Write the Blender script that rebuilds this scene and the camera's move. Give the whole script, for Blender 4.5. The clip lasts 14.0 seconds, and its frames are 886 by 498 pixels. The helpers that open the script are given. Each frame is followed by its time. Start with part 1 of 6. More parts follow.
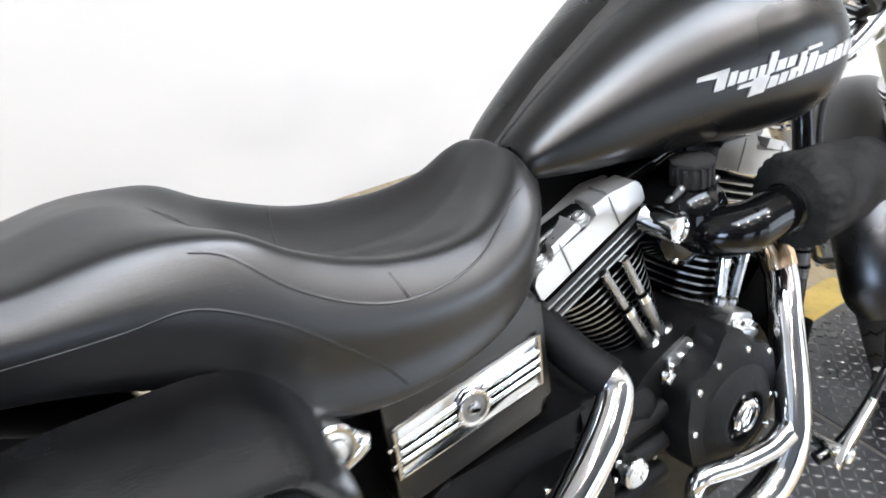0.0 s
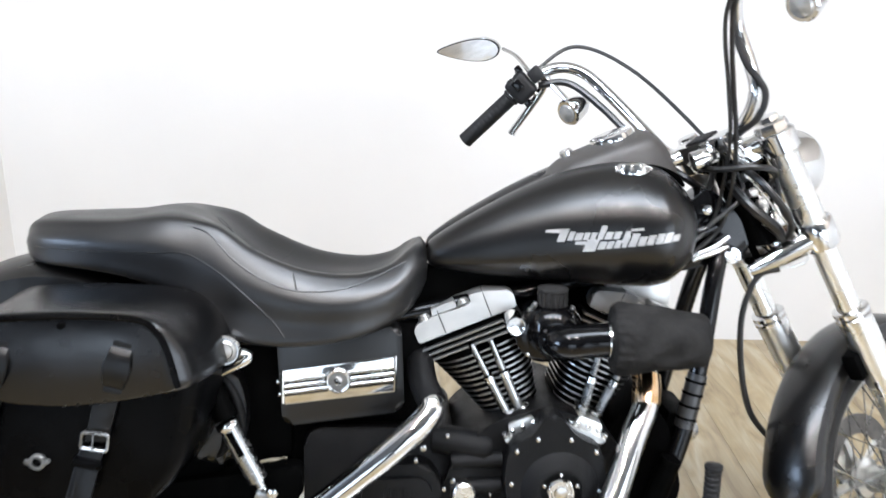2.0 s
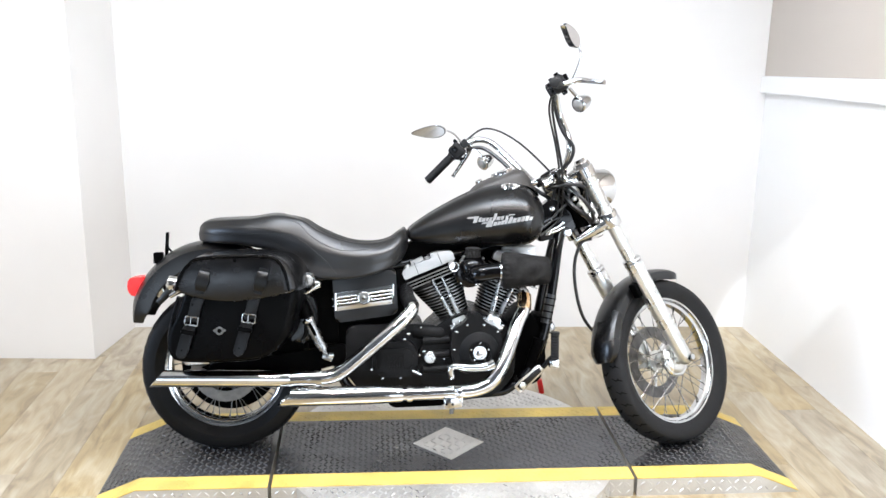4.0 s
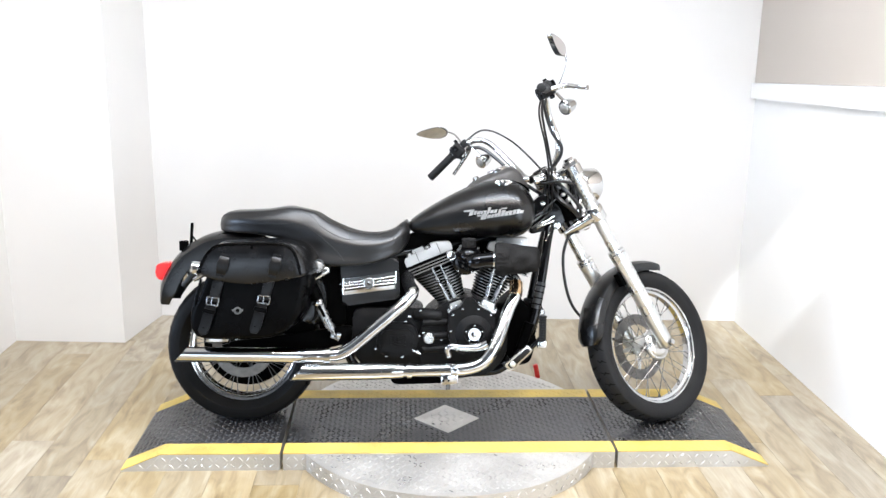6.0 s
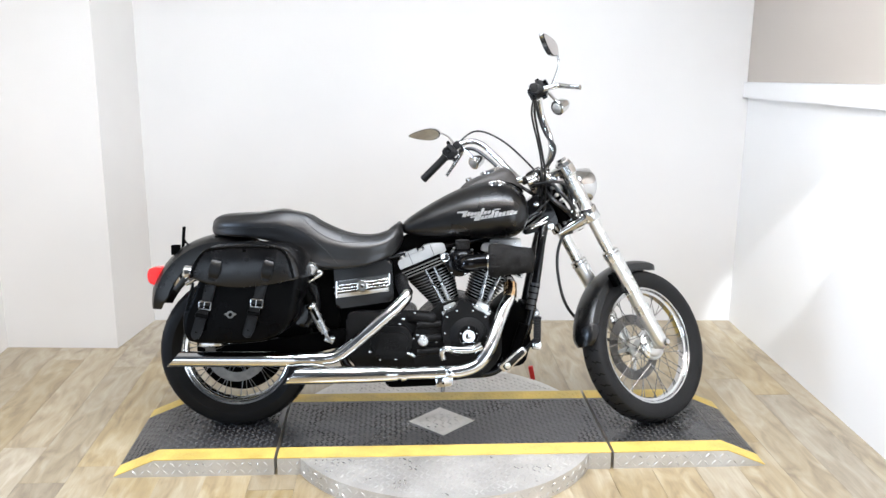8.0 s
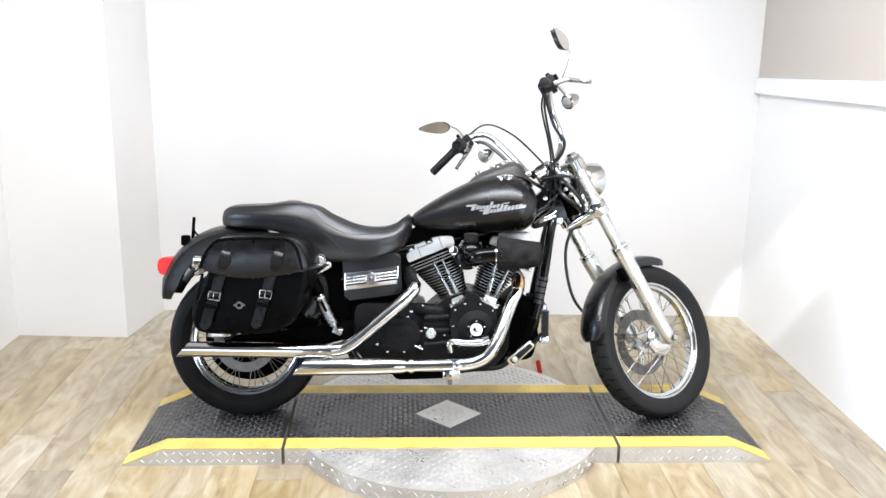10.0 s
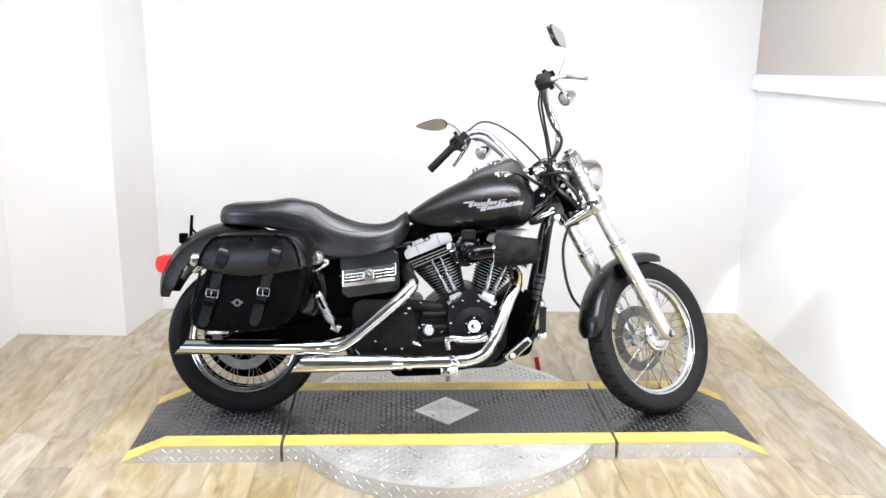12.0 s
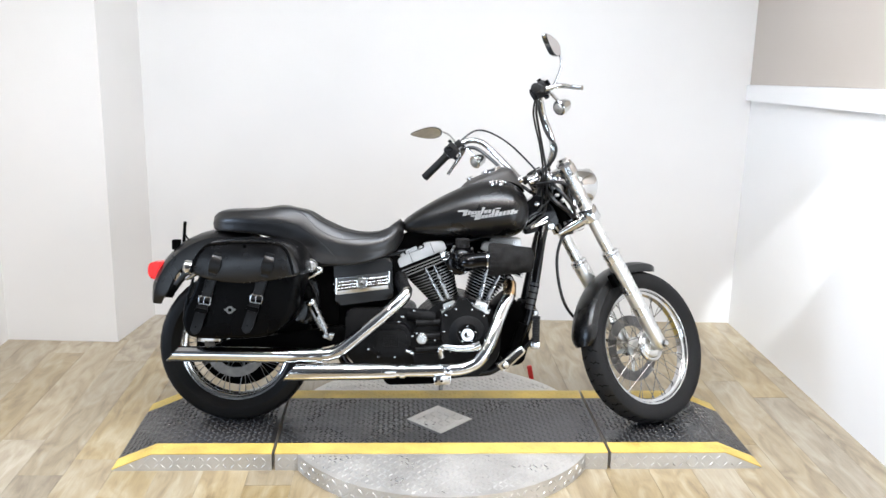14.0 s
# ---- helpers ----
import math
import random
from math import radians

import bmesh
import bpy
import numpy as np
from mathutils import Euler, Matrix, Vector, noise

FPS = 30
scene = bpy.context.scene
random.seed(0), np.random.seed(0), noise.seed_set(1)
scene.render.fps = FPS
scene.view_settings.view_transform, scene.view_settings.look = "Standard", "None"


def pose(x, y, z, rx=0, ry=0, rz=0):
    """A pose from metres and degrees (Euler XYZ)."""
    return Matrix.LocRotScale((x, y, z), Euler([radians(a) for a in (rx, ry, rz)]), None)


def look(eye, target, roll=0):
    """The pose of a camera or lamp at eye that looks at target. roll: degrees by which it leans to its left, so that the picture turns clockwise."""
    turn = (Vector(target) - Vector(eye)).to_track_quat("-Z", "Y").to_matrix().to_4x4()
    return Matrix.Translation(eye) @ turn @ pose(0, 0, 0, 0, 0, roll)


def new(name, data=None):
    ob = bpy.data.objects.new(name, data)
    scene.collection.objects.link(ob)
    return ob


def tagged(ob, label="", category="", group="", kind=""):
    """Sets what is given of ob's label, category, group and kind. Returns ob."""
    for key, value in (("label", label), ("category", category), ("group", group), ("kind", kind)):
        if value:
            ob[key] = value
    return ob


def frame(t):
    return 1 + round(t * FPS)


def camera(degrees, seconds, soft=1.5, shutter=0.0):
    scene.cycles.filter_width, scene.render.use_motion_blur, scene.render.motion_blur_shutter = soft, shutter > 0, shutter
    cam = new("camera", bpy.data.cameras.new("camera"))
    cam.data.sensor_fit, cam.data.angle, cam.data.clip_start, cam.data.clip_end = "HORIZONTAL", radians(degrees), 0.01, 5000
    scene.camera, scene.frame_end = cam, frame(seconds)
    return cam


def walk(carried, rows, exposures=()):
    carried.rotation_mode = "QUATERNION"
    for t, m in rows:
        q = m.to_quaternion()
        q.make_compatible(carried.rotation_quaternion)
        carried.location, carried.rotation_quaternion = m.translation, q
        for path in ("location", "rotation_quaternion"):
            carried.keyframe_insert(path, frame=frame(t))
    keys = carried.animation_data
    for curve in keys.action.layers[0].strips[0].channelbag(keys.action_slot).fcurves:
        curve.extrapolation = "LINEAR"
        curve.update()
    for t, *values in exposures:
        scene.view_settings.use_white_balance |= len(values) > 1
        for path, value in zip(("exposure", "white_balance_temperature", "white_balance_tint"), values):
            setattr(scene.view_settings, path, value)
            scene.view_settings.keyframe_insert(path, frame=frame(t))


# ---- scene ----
# The camera and its way: seconds, place, then yaw, pitch and roll in degrees.
cam = camera(52.24, 14.0, soft=1.5, shutter=0.3)
PATH = [
    (0, -0.8311, -0.6546, 1.4228, -36.570, -32.633, -0.342),
    (0.5, -0.4426, -0.6679, 1.4005, -21.517, -34.372, 1.567),
    (1, -0.2549, -0.8014, 1.3873, -8.062, -33.088, 6.576),
    (1.5, -0.2678, -1.1295, 1.4497, -5.511, -24.880, 3.470),
    (2, -0.2349, -1.5790, 1.5569, -3.554, -20.834, 2.056),
    (2.5, -0.1835, -2.0769, 1.6087, -2.785, -22.202, -0.475),
    (2.7, -0.2080, -2.2406, 1.6789, -4.263, -20.997, 0.603),
    (4.8, -0.3020, -3.6259, 1.7481, -4.473, -13.960, 1.256),
    (5, -0.2859, -3.6427, 1.7536, -3.999, -14.319, 1.853),
    (5.5, -0.2361, -3.6256, 1.7492, -3.429, -13.755, 0.312),
    (6, -0.2111, -3.6101, 1.7500, -2.909, -14.241, 0.947),
    (6.5, -0.1996, -3.5938, 1.7456, -3.192, -14.706, 0.667),
    (7, -0.2024, -3.5874, 1.7448, -3.560, -14.815, 1.039),
    (7.5, -0.2017, -3.5905, 1.7477, -3.367, -14.372, 0.839),
    (8, -0.2067, -3.5949, 1.7416, -3.273, -14.060, 0.516),
    (10.5, -0.2048, -3.6044, 1.7440, -2.592, -14.560, 0.977),
    (11, -0.1948, -3.6089, 1.7422, -2.526, -14.421, 0.800),
    (11.5, -0.1927, -3.6144, 1.7394, -2.715, -14.283, 0.599),
    (12, -0.1959, -3.6095, 1.7366, -2.695, -14.569, 0.760),
    (12.5, -0.1945, -3.5998, 1.7334, -2.656, -14.567, 0.846),
    (13, -0.1996, -3.5965, 1.7395, -2.886, -14.486, 1.030),
    (13.5, -0.2007, -3.6005, 1.7369, -2.774, -14.296, 1.245),
    (14, -0.1989, -3.6016, 1.7421, -3.141, -14.144, 1.276),
]
walk(cam, [(t, pose(x, y, z, 0, 0, yaw) @ pose(0, 0, 0, 90 + pitch) @ pose(0, 0, 0, 0, 0, roll)) for t, x, y, z, yaw, pitch, roll in PATH],
     [(t, stops, 5960 if t < 2.6 else 6040, 10) for t, stops in ((0, -0.39), (0.5, -0.41), (1.0, -0.47), (1.5, -0.41), (2.0, -0.49), (2.7, -0.53), (4.8, -0.50), (6.5, -0.53), (7.2, -0.66), (8.2, -0.71), (10.3, -0.52), (12.3, -0.53), (13.0, -0.66), (13.5, -0.71), (14, -0.74))])

# ---- light ----
world = bpy.data.worlds.new("world")
scene.world = world
world.use_nodes = True
world.node_tree.nodes["Background"].inputs[0].default_value = (0.9, 0.95, 1.0, 1)
world.node_tree.nodes["Background"].inputs[1].default_value = 0.05


def area_lamp(name, eye, target, sx, sy, watts, colour=(1, 1, 1)):
    data = bpy.data.lights.new(name, "AREA")
    data.shape, data.size, data.size_y, data.energy, data.color = "RECTANGLE", sx, sy, watts, colour
    ob = new(name, data)
    ob.matrix_world = look(eye, target)
    return ob


area_lamp("ceiling_panel_lamp", (-0.1, -0.82, 2.93), (-0.1, -0.82, 0), 2.8, 0.7, 165, (0.89, 0.94, 1.0))
# three added fill lights out of view, placed for wall brightness and gloss reflections
area_lamp("fill_south_right", (1.9, -9.04, 1.15), (1.6, 0, 0.7), 2.8, 2.1, 100, (0.88, 0.945, 1.0))
area_lamp("fill_south_left", (-3.3, -9.04, 1.2), (-1.0, 0, 0.8), 3.3, 2.2, 135, (0.82, 0.91, 1.0))
area_lamp("fill_east", (3.36, -3.9, 1.25), (0, -0.4, 0.9), 3.4, 2.4, 215, (0.90, 0.95, 1.0))
area_lamp("shop_window_daylight", (-6.04, -2.3, 1.5), (-0.6, -0.3, 0.8), 1.5, 1.5, 260, (0.66, 0.80, 1.0))
# small round ceiling bulbs, two rows of four
for bx, by in [(x, y) for x in (-1.4, -0.5, 0.4, 1.3) for y in (-2.1, -1.2)]:
    bulb = bpy.data.lights.new("ceiling_bulb", "AREA")
    bulb.shape, bulb.size, bulb.energy, bulb.color = "DISK", 0.11, 27, (1.0, 0.88, 0.77)
    new("ceiling_bulb", bulb).matrix_world = look((bx, by, 2.92), (bx + 0.01, by, 0))
# unseen spot, added to throw the bright patch of bounced sun on the east wall
beam = bpy.data.lights.new("wall_patch_light", "SPOT")
beam.energy, beam.spot_size, beam.spot_blend, beam.shadow_soft_size, beam.color = 420, radians(14), 0.35, 0.03, (0.95, 0.98, 1.0)
new("wall_patch_light", beam).matrix_world = look((1.47, -0.90, 2.02), (1.83, 0.66, 0.66))

# ---- materials ----


def surface(name, colour, rough, metal=0.0, tone=0.12, tone_scale=6.0, grain=0.0, grain_scale=300.0, rough_vary=0.1, spec=0.5, coat=0.0, second=None, speckle=0.0, bump_scale2=0.0, bump2=0.0):
    """A node material: base colour with slow stains and fine speckle, varied gloss, and fine relief."""
    m = bpy.data.materials.new(name)
    m.use_nodes = True
    nt = m.node_tree
    b = nt.nodes["Principled BSDF"]
    b.inputs["Metallic"].default_value = metal
    b.inputs["Coat Weight"].default_value = coat
    b.inputs["Specular IOR Level"].default_value = spec
    tc = nt.nodes.new("ShaderNodeTexCoord")
    n1 = nt.nodes.new("ShaderNodeTexNoise")
    n1.inputs["Scale"].default_value, n1.inputs["Detail"].default_value = tone_scale, 5
    n2 = nt.nodes.new("ShaderNodeTexNoise")
    n2.inputs["Scale"].default_value, n2.inputs["Detail"].default_value = grain_scale, 3
    for n in (n1, n2):
        nt.links.new(tc.outputs["Object"], n.inputs["Vector"])
    mix = nt.nodes.new("ShaderNodeMixRGB")
    lo = [c * (1 - tone) for c in colour]
    hi = list(second) if second else [min(1, c * (1 + tone)) for c in colour]
    mix.inputs[1].default_value, mix.inputs[2].default_value = (*lo, 1), (*hi, 1)
    ramp = nt.nodes.new("ShaderNodeMapRange")
    ramp.inputs[1].default_value, ramp.inputs[2].default_value = 0.3, 0.7
    nt.links.new(n1.outputs[0], ramp.inputs[0])
    nt.links.new(ramp.outputs[0], mix.inputs[0])
    col = mix.outputs[0]
    if speckle:
        m2 = nt.nodes.new("ShaderNodeMixRGB")
        m2.blend_type = "OVERLAY"
        m2.inputs[0].default_value = speckle
        nt.links.new(col, m2.inputs[1])
        nt.links.new(n2.outputs[0], m2.inputs[2])
        col = m2.outputs[0]
    nt.links.new(col, b.inputs["Base Color"])
    rr = nt.nodes.new("ShaderNodeMapRange")
    rr.inputs[1].default_value, rr.inputs[2].default_value = 0.3, 0.7
    rr.inputs[3].default_value, rr.inputs[4].default_value = max(0.02, rough - rough_vary), min(1, rough + rough_vary)
    nt.links.new(n1.outputs[0], rr.inputs[0])
    nt.links.new(rr.outputs[0], b.inputs["Roughness"])
    if grain or bump2:
        bump = nt.nodes.new("ShaderNodeBump")
        bump.inputs["Strength"].default_value, bump.inputs["Distance"].default_value = grain, 0.002
        nt.links.new(n2.outputs[0], bump.inputs["Height"])
        last = bump
        if bump2:
            n3 = nt.nodes.new("ShaderNodeTexNoise")
            n3.inputs["Scale"].default_value = bump_scale2
            nt.links.new(tc.outputs["Object"], n3.inputs["Vector"])
            last = nt.nodes.new("ShaderNodeBump")
            last.inputs["Strength"].default_value, last.inputs["Distance"].default_value = bump2, 0.01
            nt.links.new(n3.outputs[0], last.inputs["Height"])
            nt.links.new(bump.outputs[0], last.inputs["Normal"])
        nt.links.new(last.outputs[0], b.inputs["Normal"])
    return m


def plank_material():
    m = bpy.data.materials.new("vinyl_plank")
    m.use_nodes = True
    nt = m.node_tree
    N, K = nt.nodes.new, nt.links.new
    b = nt.nodes["Principled BSDF"]
    tc, info = N("ShaderNodeTexCoord"), N("ShaderNodeObjectInfo")
    shift = N("ShaderNodeVectorMath")
    shift.operation = "ADD"
    spread = N("ShaderNodeVectorMath")
    spread.operation = "SCALE"
    spread.inputs[0].default_value, spread.inputs["Scale"].default_value = (31.0, 17.0, 5.0), 1.0
    K(info.outputs["Random"], spread.inputs["Scale"])
    K(tc.outputs["Object"], shift.inputs[0])
    K(spread.outputs[0], shift.inputs[1])
    st = N("ShaderNodeMapping")
    st.inputs["Scale"].default_value = (8.5, 2.3, 1.0)
    K(shift.outputs[0], st.inputs[0])
    n1 = N("ShaderNodeTexNoise")
    n1.inputs["Scale"].default_value, n1.inputs["Detail"].default_value, n1.inputs["Distortion"].default_value = 1.6, 6, 1.2
    K(st.outputs[0], n1.inputs["Vector"])
    st2 = N("ShaderNodeMapping")
    st2.inputs["Scale"].default_value = (160.0, 6.0, 1.0)
    K(shift.outputs[0], st2.inputs[0])
    n2 = N("ShaderNodeTexNoise")
    n2.inputs["Scale"].default_value, n2.inputs["Detail"].default_value = 1.0, 4
    K(st2.outputs[0], n2.inputs["Vector"])
    ramp = N("ShaderNodeValToRGB")
    e = ramp.color_ramp.elements
    e[0].position, e[0].color = 0.28, (0.20, 0.148, 0.080, 1)
    e[1].position, e[1].color = 0.72, (0.415, 0.355, 0.243, 1)
    mid = ramp.color_ramp.elements.new(0.48)
    mid.color = (0.325, 0.255, 0.143, 1)
    K(n1.outputs[0], ramp.inputs[0])
    over = N("ShaderNodeMixRGB")
    over.blend_type, over.inputs[0].default_value = "OVERLAY", 0.2
    K(ramp.outputs[0], over.inputs[1])
    K(n2.outputs[0], over.inputs[2])
    hsv = N("ShaderNodeHueSaturation")
    val = N("ShaderNodeMapRange")
    val.inputs[3].default_value, val.inputs[4].default_value = 0.86, 1.12
    # some boards lean to grey, some to tan
    again = N("ShaderNodeMath")
    again.operation, again.inputs[1].default_value = "MULTIPLY", 7.31
    part_of = N("ShaderNodeMath")
    part_of.operation = "FRACT"
    sat = N("ShaderNodeMapRange")
    sat.inputs[3].default_value, sat.inputs[4].default_value = 0.72, 1.15
    K(info.outputs["Random"], again.inputs[0])
    K(again.outputs[0], part_of.inputs[0])
    K(part_of.outputs[0], sat.inputs[0])
    K(sat.outputs[0], hsv.inputs["Saturation"])
    K(info.outputs["Random"], val.inputs[0])
    K(val.outputs[0], hsv.inputs["Value"])
    K(over.outputs[0], hsv.inputs["Color"])
    K(hsv.outputs[0], b.inputs["Base Color"])
    b.inputs["Roughness"].default_value = 0.30
    b.inputs["Coat Weight"].default_value, b.inputs["Coat Roughness"].default_value = 0.6, 0.15
    bump = N("ShaderNodeBump")
    bump.inputs["Strength"].default_value, bump.inputs["Distance"].default_value = 0.12, 0.001
    K(n2.outputs[0], bump.inputs["Height"])
    K(bump.outputs[0], b.inputs["Normal"])
    return m


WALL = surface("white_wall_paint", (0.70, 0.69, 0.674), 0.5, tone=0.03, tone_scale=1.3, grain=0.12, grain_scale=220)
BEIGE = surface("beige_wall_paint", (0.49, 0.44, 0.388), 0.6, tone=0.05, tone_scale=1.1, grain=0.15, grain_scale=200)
# lighter than WALL: the stronger light on the east side is put into the colour
EASTWALL = surface("lit_white_wall_paint", (0.79, 0.787, 0.777), 0.5, tone=0.03, tone_scale=1.3, grain=0.12, grain_scale=220)
PILLAR = surface("warm_white_wall_paint", (0.70, 0.684, 0.66), 0.5, tone=0.04, tone_scale=1.2, grain=0.12, grain_scale=220)
CEIL = surface("ceiling_paint", (0.76, 0.75, 0.73), 0.8, tone=0.04, tone_scale=2)
PLANK = plank_material()
# for the unseen surroundings, kept dark for what the machine reflects
SHOP = surface("unseen_shell_grey", (0.17, 0.17, 0.175), 0.6, tone=0.2, tone_scale=1.5)
SHOPFLOOR = surface("worn_shop_floor", (0.27, 0.24, 0.21), 0.27, tone=0.2, tone_scale=2)
LEATHER = surface("black_leather", (0.0016, 0.0016, 0.0018), 0.37, tone=0.3, tone_scale=9, grain=0.12, grain_scale=420, rough_vary=0.05, bump_scale2=14, bump2=0.06, spec=0.60)
BAGLEATHER = surface("worn_black_leather", (0.0009, 0.0009, 0.001), 0.30, tone=0.4, tone_scale=14, grain=0.3, grain_scale=300, rough_vary=0.1, bump_scale2=14, bump2=0.15, spec=0.05)
FLAPLEATHER = surface("smooth_black_leather", (0.0018, 0.0018, 0.0021), 0.23, tone=0.35, tone_scale=12, grain=0.15, grain_scale=350, rough_vary=0.08, bump_scale2=7, bump2=0.28, spec=0.46)
STRAP = surface("strap_leather", (0.0016, 0.0016, 0.0017), 0.34, tone=0.4, tone_scale=25, grain=0.25, grain_scale=350, rough_vary=0.08, bump_scale2=20, bump2=0.2, spec=0.30)
DENIM = surface("satin_black_paint", (0.0016, 0.0015, 0.0015), 0.285, tone=0.15, tone_scale=5, grain=0.05, grain_scale=900, rough_vary=0.04, spec=0.50)
GLOSS = surface("gloss_black_paint", (0.0018, 0.0018, 0.002), 0.10, tone=0.2, tone_scale=8, rough_vary=0.04, spec=0.29)
WRINKLE = surface("wrinkle_black_paint", (0.0025, 0.0025, 0.0027), 0.42, tone=0.3, tone_scale=20, grain=0.6, grain_scale=700, spec=0.15)
# almost no colour or sheen: the shade on inner black parts is painted in
DARK = surface("shaded_black", (0.0009, 0.0009, 0.0009), 0.5, tone=0.4, tone_scale=15, grain=0.2, spec=0.015)
RIMCHROME = surface("rim_chrome", (0.57, 0.57, 0.565), 0.13, 1.0, tone=0.08, tone_scale=18, rough_vary=0.04)
CHROME = surface("chrome", (0.60, 0.60, 0.595), 0.095, 1.0, tone=0.04, tone_scale=12, rough_vary=0.03)
GOLD = surface("heat_tinted_chrome", (0.62, 0.36, 0.12), 0.14, 1.0, tone=0.3, tone_scale=30, second=(0.75, 0.6, 0.45))
SATIN = surface("satin_aluminium", (0.72, 0.72, 0.70), 0.3, 1.0, tone=0.06, tone_scale=15, grain=0.1, grain_scale=500)
CAST = surface("painted_silver_cast", (0.50, 0.50, 0.49), 0.36, 0.85, tone=0.08, tone_scale=20, grain=0.15, grain_scale=600)
FINEDGE = surface("machined_fin_edge", (0.30, 0.30, 0.295), 0.36, 1.0, tone=0.05)
RUBBER = surface("tyre_rubber", (0.010, 0.010, 0.0105), 0.6, tone=0.3, tone_scale=12, grain=0.3, grain_scale=350, spec=0.22)
BLACKRUBBER = surface("glossy_tyre_rubber", (0.0038, 0.0038, 0.004), 0.5, tone=0.3, tone_scale=12, grain=0.3, grain_scale=350, spec=0.16)
GRIPRUB = surface("grip_rubber", (0.0035, 0.0035, 0.0038), 0.55, tone=0.2, tone_scale=30, grain=0.4, grain_scale=500, spec=0.3)
CLOTH = surface("black_filter_cloth", (0.018, 0.0176, 0.0172), 0.92, tone=0.4, tone_scale=25, grain=0.9, grain_scale=800, bump_scale2=45, bump2=0.6, spec=0.05)
CABLE = surface("cable_sheath", (0.0035, 0.0035, 0.0038), 0.4, tone=0.2, tone_scale=10)
YELLOW = surface("yellow_line_paint", (0.60, 0.435, 0.105), 0.5, tone=0.2, tone_scale=9, grain=0.2, speckle=0.25)
DECK = surface("worn_black_deck_paint", (0.007, 0.007, 0.0074), 0.33, tone=0.4, tone_scale=5, grain=0.2, grain_scale=260, second=(0.024, 0.024, 0.0255), speckle=0.3, spec=0.95)
PLATE = surface("aluminium_tread_plate", (0.56, 0.545, 0.515), 0.38, 0.6, tone=0.14, tone_scale=7, grain=0.15, grain_scale=300, speckle=0.2)
PLATETOP = surface("worn_tread_top", (0.60, 0.59, 0.565), 0.33, 0.95, tone=0.15, tone_scale=9, grain=0.1, grain_scale=300)
DECKTOP = surface("worn_deck_tread_top", (0.024, 0.024, 0.025), 0.28, tone=0.4, tone_scale=6, second=(0.052, 0.052, 0.053), spec=0.95)
REDLENS = surface("red_lens", (0.75, 0.012, 0.010), 0.25, tone=0.15, tone_scale=25, spec=0.3)
RED = surface("red_paint", (0.6, 0.02, 0.02), 0.35, tone=0.1)
MIRROR = surface("mirror_glass", (0.88, 0.90, 0.95), 0.03, 1.0, tone=0.02, rough_vary=0.0)
LOGO = surface("silver_badge_enamel", (0.36, 0.355, 0.345), 0.38, 0.6, tone=0.12, tone_scale=60)
BRONZE = surface("brake_disc_steel", (0.15, 0.145, 0.138), 0.42, 0.9, tone=0.3, tone_scale=30)
LENSGLASS = surface("clear_lens", (0.30, 0.30, 0.29), 0.12, 0.45, tone=0.25, tone_scale=60)
CONSOLE = surface("soft_console_leather", (0.030, 0.0275, 0.0255), 0.55, tone=0.2, tone_scale=12, grain=0.3, grain_scale=500, spec=0.6)
SHOCKSTEEL = surface("dull_chrome", (0.30, 0.30, 0.295), 0.25, 1.0, tone=0.15, tone_scale=40)
DULLSTEEL = surface("dull_dark_steel", (0.16, 0.16, 0.155), 0.4, 0.8, tone=0.2, tone_scale=40)
SLEEVE = surface("dark_silver_film", (0.045, 0.045, 0.046), 0.35, 0.5, tone=0.2, tone_scale=40)
# black without sheen, painting the shade inside grooves, gaps and holes
SIPE = surface("groove_shade_black", (0.001, 0.001, 0.001), 0.9, tone=0.1, spec=0.0)

# ---- mesh makers ----


def finish(bm, name, mats, sharp=38):
    bmesh.ops.recalc_face_normals(bm, faces=bm.faces)
    me = bpy.data.meshes.new(name)
    bm.to_mesh(me)
    bm.free()
    for m in mats if isinstance(mats, (list, tuple)) else [mats]:
        me.materials.append(m)
    me.polygons.foreach_set("use_smooth", [True] * len(me.polygons))
    me.set_sharp_from_angle(angle=radians(sharp))
    return me


def part(name, bm, mats, parent=None, label="", sharp=38, m=None):
    if m is not None:
        bmesh.ops.transform(bm, matrix=m, verts=bm.verts)
    ob = new(name, finish(bm, name, mats, sharp))
    ob.parent = parent
    return tagged(ob, label)


def empty(name, m, label, category, group=""):
    ob = new(name)
    ob.matrix_world = m
    ob.empty_display_size = 0.05
    return tagged(ob, label, category, group)


def join(*bms):
    out = bmesh.new()
    for b in bms:
        me = bpy.data.meshes.new("tmp")
        b.to_mesh(me)
        b.free()
        out.from_mesh(me)
        bpy.data.meshes.remove(me)
    return out


def box(x0, x1, y0, y1, z0, z1, bevel=0.0, seg=2):
    bm = bmesh.new()
    bmesh.ops.create_cube(bm, size=1)
    bmesh.ops.transform(bm, matrix=Matrix.Translation(((x0 + x1) / 2, (y0 + y1) / 2, (z0 + z1) / 2)) @ Matrix.Diagonal((x1 - x0, y1 - y0, z1 - z0, 1)), verts=bm.verts)
    if bevel:
        bmesh.ops.bevel(bm, geom=bm.edges[:], offset=bevel, segments=seg, affect="EDGES", profile=0.6)
    return bm


